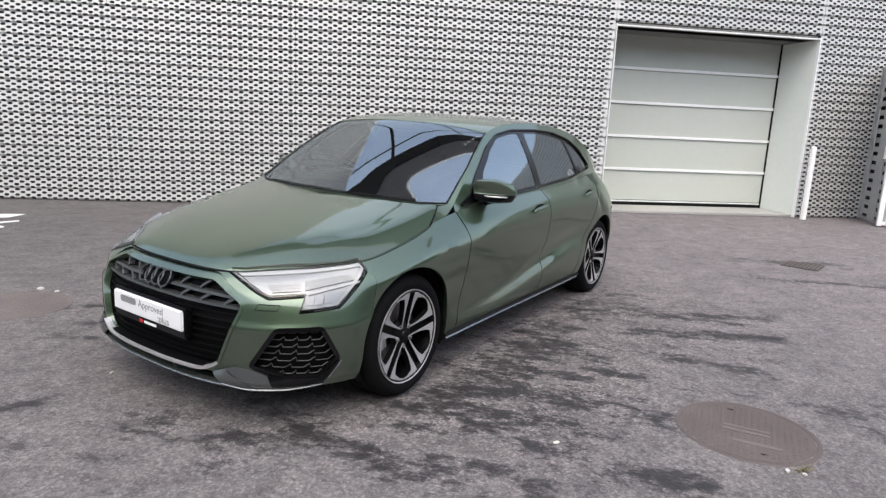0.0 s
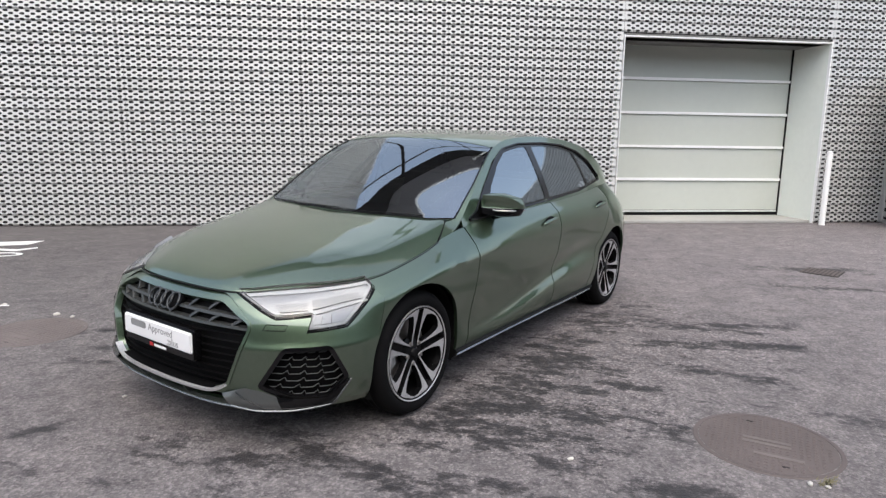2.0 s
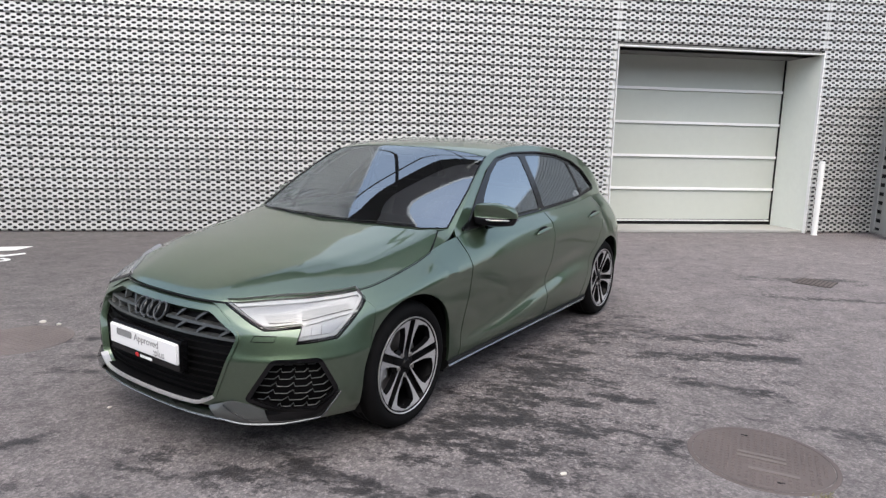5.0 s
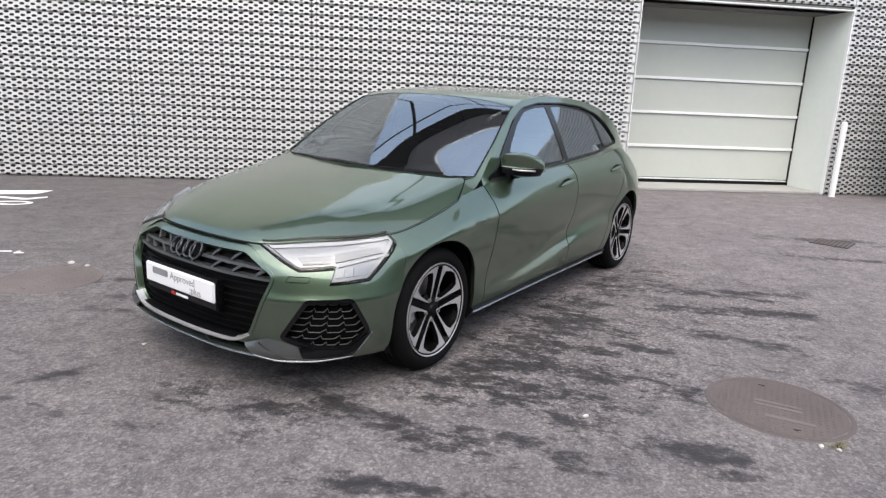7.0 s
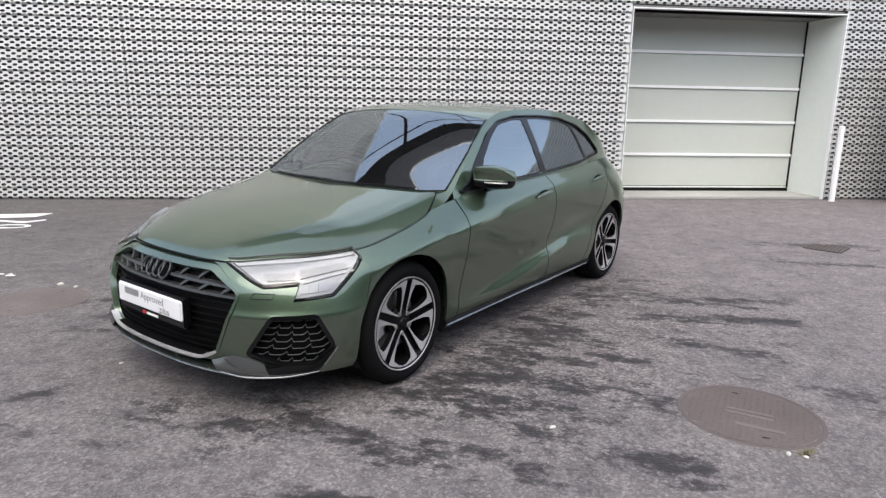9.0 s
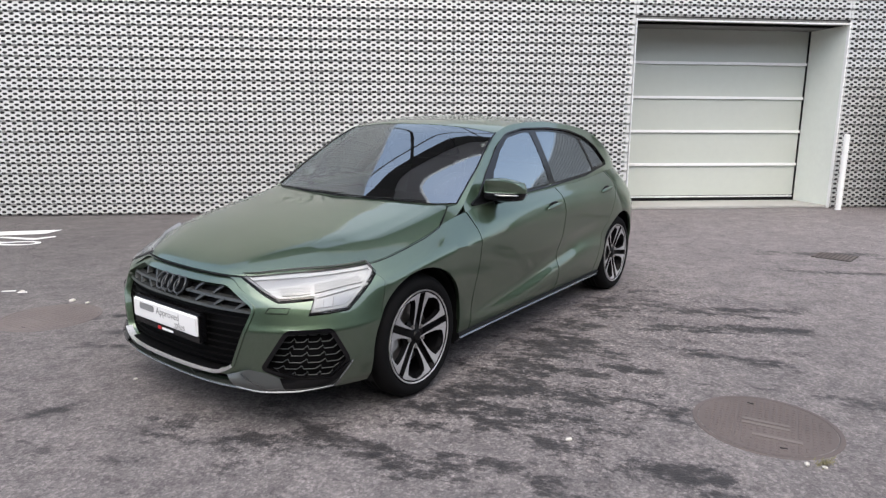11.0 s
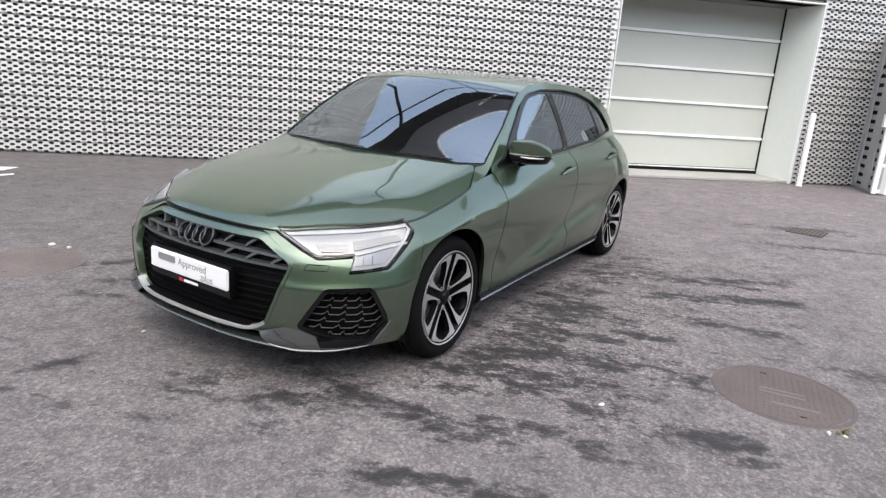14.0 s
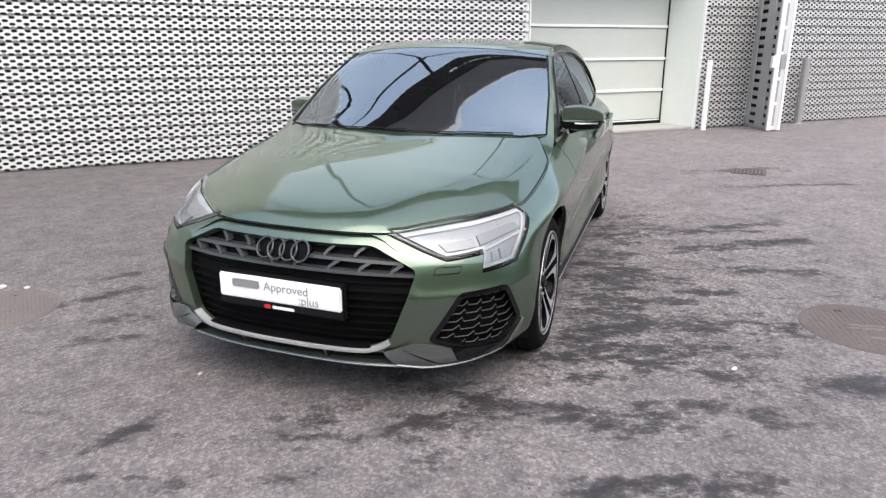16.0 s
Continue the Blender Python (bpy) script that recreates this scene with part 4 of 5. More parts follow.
GRILLE = round_loop([(tx(x), z) for x, z in ((.360, .652), (.522, .572), (.424, .298), (.360, .268), (-.360, .268), (-.424, .298), (-.522, .572), (-.360, .652))], 0.03, 4)
T_IN, T_K, T_NOTCH, T_LOW, T_LO2, T_OUT = t_of(.386, -.677), t_of(.575, -.628), t_of(.69, -.539), t_of(.674, -.556), t_of(.782, -.435), t_of(.778, -.271)
T_IN = tx(.405)
_top = [(t, float(top_z(t)[0]) - 0.0015) for t in np.linspace(T_IN, T_OUT, 12)]
_low_hl = [(T_K, .600), (T_NOTCH, .612), (T_LOW, .550), (T_LO2, .562), (T_OUT + 0.01, .700)]
HEADLIGHT = [(T_IN, _top[0][1])] + _low_hl + _top[::-1][:-1]
HEADLIGHT_HOLE = [(T_IN - .012, _top[0][1] + .001), (T_K, .594), (T_NOTCH - .004, .606), (T_LOW - .004, .544), (T_LO2 + .004, .556), (T_OUT + 0.016, .700), (T_OUT + .016, .80), (T_IN - .012, .80)]
FOG = round_loop([(t_of(.655, -.67), .482), (t_of(.782, -.528), .488), (t_of(.822, -.462), .345), (t_of(.775, -.525), .252), (t_of(.66, -.635), .258), (t_of(.556, -.725), .306)], 0.02, 3)
INTAKE = [(tx(x), z) for x, z in ((-.44, .258), (-.42, .206), (.42, .206), (.44, .258))][::-1]
T_BUMPER = t_y(-.335)

# bumper with its openings
_lowline = [(t, float(low_z(t)[0])) for t in np.linspace(-T_BUMPER, T_BUMPER, 40)]
_upline = [(t, float(top_z(t)[0]) - 0.003) for t in np.linspace(tx(.405), tx(-.405), 14)]
BUMPER = _lowline + [(t_y(-.345), .40), (t_y(-.27), .60), (T_OUT + 0.03, .66), (T_OUT, .70)] + [(T_OUT, float(top_z(T_OUT)[0]) - .01)] + \
    [(t, float(top_z(t)[0]) - 0.004) for t in np.linspace(T_OUT - .02, tx(.405) + .01, 10)] + _upline + \
    [(-t, float(top_z(t)[0]) - 0.004) for t in np.linspace(tx(.405) + .01, T_OUT - .02, 10)] + [(-T_OUT, float(top_z(T_OUT)[0]) - .01), (-T_OUT, .70), (-T_OUT - 0.03, .66), (-t_y(-.27), .60), (-t_y(-.345), .40)]
ARCH_F, ARCH_R = arch(0.0, .352), arch(WHEELBASE, .352)
bumper = body_panel("front_bumper", BUMPER, PAINT, car, [GRILLE, HEADLIGHT_HOLE, mirrored(HEADLIGHT_HOLE), FOG, mirrored(FOG), INTAKE, ARCH_F, mirrored(ARCH_F)], cell=(0.022, 0.009), rim=0.02)


# --- fenders, doors, quarters ---
def side_loops():
    f0 = [(t_y(-.3440), .40), (t_y(-.2690), .60), (T_OUT + 0.031, .66), (T_OUT + 0.001, .70), (T_OUT + .012, float(top_z(T_OUT + .012)[0]))]
    ftop = [(t, float(top_z(t)[0])) for t in np.linspace(T_OUT + .03, t_y(.50), 16)]
    fender = [(t_y(-.345), .30)] + f0 + ftop + [(t_y(.515), .80), (t_y(.500), .60), (t_y(.47), .30), (t_y(.45), .235), (t_y(.20), .22)]
    dtop = [(t, float(top_z(t)[0])) for t in np.linspace(t_y(.512), t_y(1.555), 16)]
    door1 = [(t_y(.458), .238), (t_y(.478), .30), (t_y(.507), .60), (t_y(.522), .80)] + dtop + [(t_y(1.56), .80), (t_y(1.535), .50), (t_y(1.52), .238)]
    dtop = [(t, float(top_z(t)[0])) for t in np.linspace(t_y(1.565), t_y(2.52), 14)]
    door2 = [(t_y(1.527), .238), (t_y(1.542), .50), (t_y(1.567), .80)] + dtop + [(t_y(2.50), .86), (t_y(2.40), .72), (t_y(2.27), .55), (t_y(2.20), .40), (t_y(2.17), .238)]
    qtop = [(t, float(top_z(t)[0])) for t in np.linspace(t_y(2.53), t_of(.74, 3.21), 16)]
    t_end = t_of(.74, 3.21)
    quarter = [(t_y(2.178), .238), (t_y(2.207), .40), (t_y(2.277), .55), (t_y(2.407), .72), (t_y(2.507), .86)] + qtop + [(t_end, .22), (t_y(2.9), .21)]
    sill = [(t_y(.30), .175), (t_y(2.36), .175), (t_y(2.36), .233), (t_y(.30), .233)]
    return fender, door1, door2, quarter, sill


def handle(parent, y, z, sign):
    p = body_at(sign * t_y(y), z)[0]
    bm = bmesh.new()
    bmesh.ops.create_uvsphere(bm, u_segments=20, v_segments=12, radius=1.0)
    for v in bm.verts:
        q = v.co.copy()
        v.co = Vector((p[0] + sign * (0.018 + 0.015 * q.x), p[1] + 0.105 * math.copysign(abs(q.y) ** 0.75, q.y), p[2] + 0.016 * q.z + 0.012 * q.y))
    h = part("door_handle", bm, PAINT, parent, "body-coloured grip")
    bm = bmesh.new()
    bmesh.ops.create_uvsphere(bm, u_segments=16, v_segments=8, radius=1.0)
    for v in bm.verts:
        v.co = Vector((p[0] + sign * 0.004 * v.co.x + sign * 0.0005, p[1] + 0.02 + 0.075 * v.co.y, p[2] - 0.004 + 0.032 * v.co.z))
    part("handle_cup", bm, MATT_BLACK, h, "dark recess")


fender, door1, door2, quarter, sill = side_loops()
for sgn in (1, -1):
    mk = (lambda lp: lp) if sgn > 0 else mirrored
    body_panel("fender", mk(fender), PAINT, car, [mk(ARCH_F)], rim=0.02)
    fd = body_panel("front_door", mk(door1), PAINT, car, rim=0.02)
    rd = body_panel("rear_door", mk(door2), PAINT, car, [mk(ARCH_R)], rim=0.02)
    body_panel("rear_quarter", mk(quarter), PAINT, car, [mk(ARCH_R)], rim=0.02)
    body_panel("sill", mk(sill), MATT_BLACK, car, [mk(ARCH_F), mk(ARCH_R)], out=0.016, rim=0.03, label="black sill")
    body_panel("sill_strip", mk([(t_y(.36), .207), (t_y(2.28), .207), (t_y(2.26), .214), (t_y(.36), .213)]), GREY_TRIM, car, (), out=0.024, rim=0.012, label="bright satin strip along the sill")
    handle(fd, 1.385, .842, sgn)
    handle(rd, 2.29, .878, sgn)
    # black liners in the wheel openings
    for yc in (0.0, WHEELBASE):
        bm = bmesh.new()
        rings = []
        for xx, rr in ((.845, .353), (.80, .358), (.55, .365)):
            rings.append([bm.verts.new((sgn * xx, yc + rr * math.cos(a), .325 + rr * math.sin(a))) for a in np.linspace(-0.4, math.pi + 0.4, 30)])
        for a, b in zip(rings, rings[1:]):
            for k in range(29):
                bm.faces.new((a[k], a[k + 1], b[k + 1], b[k]))
        bm.faces.new(rings[-1])
        part("wheel_arch_liner", bm, MATT_BLACK, car, "black wheel arch liner")

# rear end
t_r = t_of(.74, 3.21)
rear = [(t, .21) for t in np.linspace(t_r + .005, T_END, 8)] + [(t, float(top_z(t)[0])) for t in np.linspace(T_END, t_r + .005, 10)]
body_panel("rear_bumper", rear, PAINT, car, rim=0.01)
body_panel("rear_bumper", mirrored(rear), PAINT, car, rim=0.01)


# --- hood ---
HOOD_T0, HOOD_T1 = tx(.40), t_y(.245)
_tb, _tf = np.linspace(HOOD_T0, HOOD_T1, 40), np.linspace(0, HOOD_T0, 20)
HOOD_EDGE, HOOD_FRONT = body_at(_tb, top_z(_tb)), body_at(_tf, top_z(_tf))
HOOD_REAR = pchip([0, .25, .45, .60, .685, .72, .797], [.275, .295, .335, .390, .445, .440, .245])


def hood_rear(s):
    """The back edge of the hood, s from 0 at the middle to 1 at the side."""
    rx = np.minimum(s, 0.88) / 0.88 * 0.70
    ry = HOOD_REAR(rx)
    p = np.stack([rx, ry - 0.012, roof_at(np.minimum(1, rx / belt(ry)[0]), ry)[:, 2] - 0.004], 1)
    g = (np.maximum(s - 0.88, 0) / 0.12)[:, None]
    return p * (1 - g) + HOOD_EDGE[-1] * g


def hood_at(a, b):
    """Points of the hood: a from -1 to 1 across, b from 0 at the nose to 1 at the screen."""
    a, b = np.atleast_1d(np.asarray(a, float)), np.atleast_1d(np.asarray(b, float))
    s = np.abs(a)
    S, B = s[:, None], b[:, None]
    e = np.stack([np.interp(b, np.linspace(0, 1, 40), HOOD_EDGE[:, k]) for k in range(3)], 1)
    f = np.stack([np.interp(s, np.linspace(0, 1, 20), HOOD_FRONT[:, k]) for k in range(3)], 1)
    r, r0 = hood_rear(s), hood_rear(np.zeros(1))[0]
    c00, c10, kx = HOOD_FRONT[0], HOOD_EDGE[0], HOOD_EDGE[-1]
    centre = c00 * (1 - B) + r0 * B
    p = (1 - B) * f + B * r + (1 - S) * centre + S * e - ((1 - S) * (1 - B) * c00 + S * (1 - B) * c10 + (1 - S) * B * r0 + S * B * kx)
    p[:, 2] += HOOD_CROWN(b) * (1 - s ** 4) + 0.006 * np.sin(np.pi * b) * s ** 2 * (1 - s ** 8)
    ridge = np.exp(-((s - 0.62 - 0.10 * b) / 0.09) ** 2)
    p[:, 2] += 0.002 * ridge * np.sin(np.pi * b) ** 0.7
    p[:, 0] = np.where(s > 1e-9, np.copysign(p[:, 0] - 0.006 * np.maximum(0, (s - 0.9) / 0.1), a), 0.0)
    p[:, 1] += 0.003
    return p


def HOOD_CROWN(b):
    """Rise of the hood's middle: a rounded lip at the nose, then a shallow arch."""
    return 0.034 * (1 - np.exp(-b / 0.05)) * (1 - b) + 0.021 * np.sin(np.pi * b)


def hood():
    nb, na = 60, 64
    bm = bmesh.new()
    ga, gb = np.meshgrid(np.linspace(-1, 1, na + 1), np.linspace(0, 1, nb + 1))
    vs = [bm.verts.new(p) for p in hood_at(ga.ravel(), gb.ravel())]
    for j in range(nb):
        for k in range(na):
            i = j * (na + 1) + k
            bm.faces.new((vs[i], vs[i + 1], vs[i + na + 2], vs[i + na + 1]))
    turned(bm, 0.018, (0, 0, 0.2))
    return part("hood", bm, PAINT, car, smooth=60)


hood()
# dark rubber in the gap round the hood
_th = np.linspace(T_OUT, t_y(.245), 14)
for sgn in (1, -1):
    side_line = [tuple(body_at(sgn * t, float(top_z(t)[0]) - .0035)[0]) for t in _th]
    corner = tuple(roof_at(sgn * .905, .436, -0.002)[0])
    part("hood_seal", tube(side_line + [corner], 0.0026, 6), MATT_BLACK, car, "black gap round the hood")
part("hood_seal", tube([tuple(body_at(t, float(top_z(t)[0]) - .004)[0]) for t in np.linspace(-tx(.405), tx(.405), 24)], 0.0030, 6), MATT_BLACK, car, "black gap round the hood")

# --- roof, screens, pillars ---
WS_LOW = [(-.95, .485), (-.80, .405), (-.6, .345), (-.35, .300), (0, .285), (.35, .300), (.6, .345), (.80, .405), (.95, .485)]
WS_TOP = [(.985, 1.075), (.75, 1.065), (.4, 1.045), (0, 1.035), (-.4, 1.045), (-.75, 1.065), (-.985, 1.075)]
WINDSHIELD = dense(WS_LOW + [(.977, .75)] + WS_TOP + [(-.977, .75)], 0.08)
ROOF = [(s, y - 0.006) for s, y in ((-1, .25), (-.905, .442))] + [(s, y - 0.012) for s, y in WS_LOW] + [(.905, .436), (1, .244)] + [(1, y) for y in np.linspace(.4, 2.86, 30)] + [(.5, 2.88), (0, 2.89), (-.5, 2.88)] + [(-1, y) for y in np.linspace(2.86, .4, 30)]
roof = part("roof", turned(patch(roof_at, ROOF, [WINDSHIELD], (0.06, 0.04)), 0.012, CORE), PAINT, car, smooth=60)
part("windshield", turned(patch(lambda s, y: roof_at(s, y, -0.002), inset(WINDSHIELD, -0.004), (), (0.08, 0.05)), 0.0, CORE), GLASS, car, "tinted glass mirroring sky and wall", smooth=60)
# black rim of the windscreen
_frit = inset(WINDSHIELD, 0.026)
part("windshield_border", turned(patch(lambda s, y: roof_at(s, y, -0.006), inset(WINDSHIELD, -0.006), [_frit], (0.08, 0.05)), 0.0, CORE), GLOSS_BLACK, car, "black printed border", smooth=60)
bm = tube([tuple(roof_at(s, y - 0.004, 0.004)[0]) for s, y in WS_LOW], 0.003, 8)
part("cowl_seal", bm, MATT_BLACK, car, "black rubber seal")
for sgn in (1, -1):
    edge_pts = [tuple(roof_at(sgn * s, y, 0.001)[0]) for s, y in ((.95, .485), (.977, .75), (.983, .95), (.985, 1.075))]
    part("screen_seal", tube(edge_pts, 0.0055, 6), GLOSS_BLACK, car, "black seal beside the windscreen")
# wipers resting at the foot of the screen
for s0, s1 in ((-.66, .06), (.02, .74)):
    ss = np.linspace(s0, s1, 9)
    wl_pts = [tuple(roof_at(s, np.interp(s, [q[0] for q in WS_LOW], [q[1] for q in WS_LOW]) + 0.002 + 0.012 * (k / 8), 0.004)[0]) for k, s in enumerate(ss)]
    part("wiper", tube(wl_pts, 0.0032, 6), MATT_BLACK, car, "black wiper")
# tail of the roof and hatch
tail = [(s, 2.89) for s in np.linspace(-1, 1, 9)] + [(s, 3.10) for s in np.linspace(1, -1, 9)]
part("rear_window", turned(patch(lambda s, y: roof_at(s, y, -0.01), tail, (), (0.1, 0.03)), 0.01, CORE), GLOSS_BLACK, car, smooth=60)
bm = bmesh.new()
_a = roof_at(np.linspace(-1, 1, 15), np.full(15, 3.10), -0.01)
_b = body_at(*(lambda t: (t, top_z(t)))(np.concatenate([np.linspace(-t_r, -T_END, 8), np.linspace(T_END, t_r, 8)[1:]])))
for k in range(14):
    bm.faces.new([bm.verts.new(q) for q in (_a[k], _a[k + 1], _b[k + 1], _b[k])])
bmesh.ops.remove_doubles(bm, verts=bm.verts, dist=1e-4)
part("hatch", turned(bm, 0.0, CORE), PAINT, car, smooth=60)

# cabin sides: painted rails, black frame, panes
DLO = round_loop([(.555, .915), (.655, .955), (.80, 1.077), (1.00, 1.218), (1.18, 1.297), (1.40, 1.327), (1.75, 1.332), (2.05, 1.315), (2.30, 1.266), (2.47, 1.190), (2.615, 1.066), (2.60, 1.046), (2.10, .992), (1.50, .958), (.95, .935)], 0.03, 3)
PANE_1 = round_loop([(.80, .962), (.89, 1.085), (1.04, 1.200), (1.18, 1.275), (1.38, 1.306), (1.495, 1.310), (1.515, .975), (.95, .952)], 0.02, 3)
PANE_2 = round_loop([(1.575, 1.312), (1.75, 1.314), (2.03, 1.296), (2.20, 1.262), (2.285, 1.022), (2.10, 1.007), (1.585, .977)], 0.02, 3)
PANE_3 = round_loop([(2.235, 1.253), (2.30, 1.240), (2.45, 1.172), (2.575, 1.064), (2.32, 1.030)], 0.02, 3)
for sgn in (1, -1):
    at = (lambda y, z, o=0.0: side_at(y, z, o, 1.0)) if sgn > 0 else (lambda y, z, o=0.0: side_at(y, z, o, -1.0))
    ys = np.linspace(.50, 3.08, 40)
    shell = [(y, float(belt(y)[1]) + 0.001) for y in ys] + [(y, float(RAIL(y))) for y in ys[::-1]]
    part("cabin_side", turned(patch(lambda y, z: at(y, z), shell, [DLO], (0.05, 0.03)), 0.014, CORE), PAINT, car, smooth=50)
    frame_ob = part("window_frame", turned(patch(lambda y, z: at(y, z, -0.004), inset(DLO, -0.004), [PANE_1, PANE_2, PANE_3], (0.05, 0.03)), 0.006, CORE), GLOSS_BLACK, car, "gloss black window frame", smooth=50)
    for lp, mt in ((PANE_1, GLASS), (PANE_2, DARK_GLASS), (PANE_3, DARK_GLASS)):
        part("side_window", turned(patch(lambda y, z: at(y, z, -0.007), inset(lp, -0.004), (), (0.06, 0.05)), 0.0, CORE), mt, car, "tinted side glass", smooth=60)
    bm = tube([tuple(at(y, z, 0.003)[0]) for y, z in inset(DLO, -0.002)], 0.0065, 6, closed=True)
    part("window_trim", bm, GLOSS_BLACK, car, "thin black trim")


# --- headlights ---
def headlight(sgn):
    mk = (lambda lp: lp) if sgn > 0 else mirrored
    lp = mk(HEADLIGHT)
    h = part("headlight", turned(patch(lambda u, v: body_at(u, v, -0.002), lp, (), (0.02, 0.02)), 0.0, CORE), LENS, car, "clear headlight lens over a bright chrome inside", smooth=60)
    part("headlight_bowl", turned(patch(lambda u, v: body_at(u, v, -0.026), lp, (), (0.02, 0.02)), -0.022, CORE), CHROME, h, "pale chrome bowl")
    part("black_edge", tube([tuple(body_at(sgn * u, v, -0.001)[0]) for u, v in dense([(T_IN, _top[0][1])] + _low_hl + [(T_OUT, _top[-1][1])], 0.04)[:-8]], 0.0022, 6), GLOSS_BLACK, h, "black outline")
    part("black_edge", tube([tuple(body_at(sgn * u, v, -0.003)[0]) for u, v in _top], 0.0022, 6), GLOSS_BLACK, h, "black outline")
    # light strip and projector boxes behind the lens
    def strip(name, quad, out, mat, label):
        q = quad if sgn > 0 else mirrored(quad)
        part(name, turned(patch(lambda u, v: body_at(u, v, out), q, (), (0.03, 0.03)), 0.012, CORE), mat, h, label)
    ring_out, ring_in = inset(HEADLIGHT, 0.006), inset(HEADLIGHT, 0.016)
    q, hole = (ring_out, ring_in) if sgn > 0 else (mirrored(ring_out), mirrored(ring_in))
    part("daytime_strip", turned(patch(lambda u, v: body_at(u, v, -0.012), q, [hole], (0.03, 0.03)), 0.010, CORE), LIGHT_STRIP, h, "pale light strip round the lamp")
    strip("divider", [(T_NOTCH + .01, .613), (T_OUT - .045, .652), (T_OUT - .050, .658), (T_NOTCH, .619)], -0.011, LIGHT_STRIP, "pale dividing line")
    strip("projector", [(T_K + .01, .622), (T_NOTCH - .02, .628), (T_NOTCH - .02, .655), (T_K - .02, .646)], -0.014, LAMP_GREY, "grey lamp module")
    strip("projector", [(T_NOTCH + .005, .631), (T_OUT - .075, .662), (T_OUT - .080, .684), (T_NOTCH + .005, .662)], -0.014, LAMP_GREY, "grey lamp module")
    for k in range(3):
        u0 = T_LOW + .018 + k * .048
        strip("turn_lamp", [(u0, .572 + .002 * k), (u0 + .040, .575 + .002 * k), (u0 + .046, .606 + .004 * k), (u0 + .008, .602 + .004 * k)], -0.014, CHROME, "grey lamp cell")


headlight(1)
headlight(-1)


# --- grille ---
def flat_bar(points, width, out0, out1, name, mat, parent, label=""):
    """A bar with a flat face along (x, z) points of the nose, standing from out0 to out1."""
    bm = bmesh.new()
    p = np.array(points, float)
    d = np.gradient(p, axis=0)
    nrm = np.stack([-d[:, 1], d[:, 0]], 1) / np.hypot(*d.T)[:, None]
    lo, hi = p - nrm * width / 2, p + nrm * width / 2
    def ring(q, o):
        return [bm.verts.new(c) for c in body_at([tx(x) for x in q[:, 0]], q[:, 1], o)]
    a0, a1, b0, b1 = ring(lo, out0), ring(lo + nrm * width * .15, out1), ring(hi, out0), ring(hi - nrm * width * .15, out1)
    n = len(p)
    for k in range(n - 1):
        for u, v in ((a0, a1), (a1, b1), (b1, b0)):
            bm.faces.new((u[k], u[k + 1], v[k + 1], v[k]))
    for k in (0, n - 1):
        bm.faces.new((a0[k], a1[k], b1[k], b0[k]))
    bmesh.ops.recalc_face_normals(bm, faces=bm.faces)
    return part(name, bm, mat, parent, label, 30)


grille = body_panel("grille", inset(GRILLE, -0.004), GRILLE_BLACK, car, out=-0.045, rim=-0.04, label="black hexagonal grille with grey slats")
# frame round it
body_panel("grille_frame", inset(GRILLE, -0.010), PAINT, grille, [inset(GRILLE, 0.004)], out=0.006, rim=0.03, cell=(0.03, 0.02))


flat_bar([(x, .2745) for x in np.linspace(-.372, .372, 25)], .009, -.046, .004, "grille_floor", GRILLE_BLACK, grille)
flat_bar([(x, .266 + .036 * max(0, (abs(x) - .32) / .10) ** 2) for x in np.linspace(-.424, .424, 41)], .015, -.01, .020, "grille_lower_trim", ALLOY, grille, "pale satin trim under the grille")


def half_width(z):
    return float(np.interp(z, (.268, .298, .572, .652), (.360, .424, .522, .360)))


def long_bar(z, droop, width, out0, out1, name, mat):
    w = half_width(z) - 0.006
    xs = np.linspace(-w, w, 25)
    flat_bar([(x, z - droop * (abs(x) / w) ** 2) for x in xs], width, out0, out1, name, mat, grille)


for z, dr in ((.598, .012), (.553, .008)):
    long_bar(z, dr, 0.016, -0.040, -0.012, "slat", GRILLE_GREY)
for sgn in (1, -1):
    for x0, z0, z1 in ((.165, .604, .645), (.285, .604, .640), (.045, .558, .596), (.185, .558, .592), (.305, .556, .588), (.425, .552, .582)):
        flat_bar([(sgn * x0, z0), (sgn * (x0 + .012), (z0 + z1) / 2 - .004), (sgn * (x0 + .045), z1)], 0.016, -0.040, -0.014, "rib", GRILLE_GREY, grille)
for k, z in enumerate(np.arange(.515, .30, -.030)):
    long_bar(z, .004, 0.005, -0.044, -0.030, "thin_slat", GRILLE_BLACK)
# emblem of four linked rings
for k in range(4):
    cx = -.0765 + k * .051
    ring = [tuple(body_at(tx(cx + .035 * math.cos(a)), .614 + .035 * math.sin(a), 0.006 + 0.002 * (k % 2))[0]) for a in np.linspace(0, 2 * math.pi, 33)[:-1]]
    part("emblem_ring", tube(ring, 0.0042, 8, closed=True), EMBLEM_GREY, grille, "dark grey linked ring")
_eb = [(tx(-.0765 - .036) + (tx(.0765 + .036) - tx(-.0765 - .036)) * (0.5 + 0.5 * math.copysign(abs(math.cos(a)) ** 0.5, math.cos(a))), .616 + .036 * math.sin(a)) for a in np.linspace(0, 2 * math.pi, 41)[:-1]]
body_panel("emblem_plate", _eb, GRILLE_BLACK, grille, out=-0.008, rim=0.02, cell=(0.02, 0.02), label="black plate behind the rings")

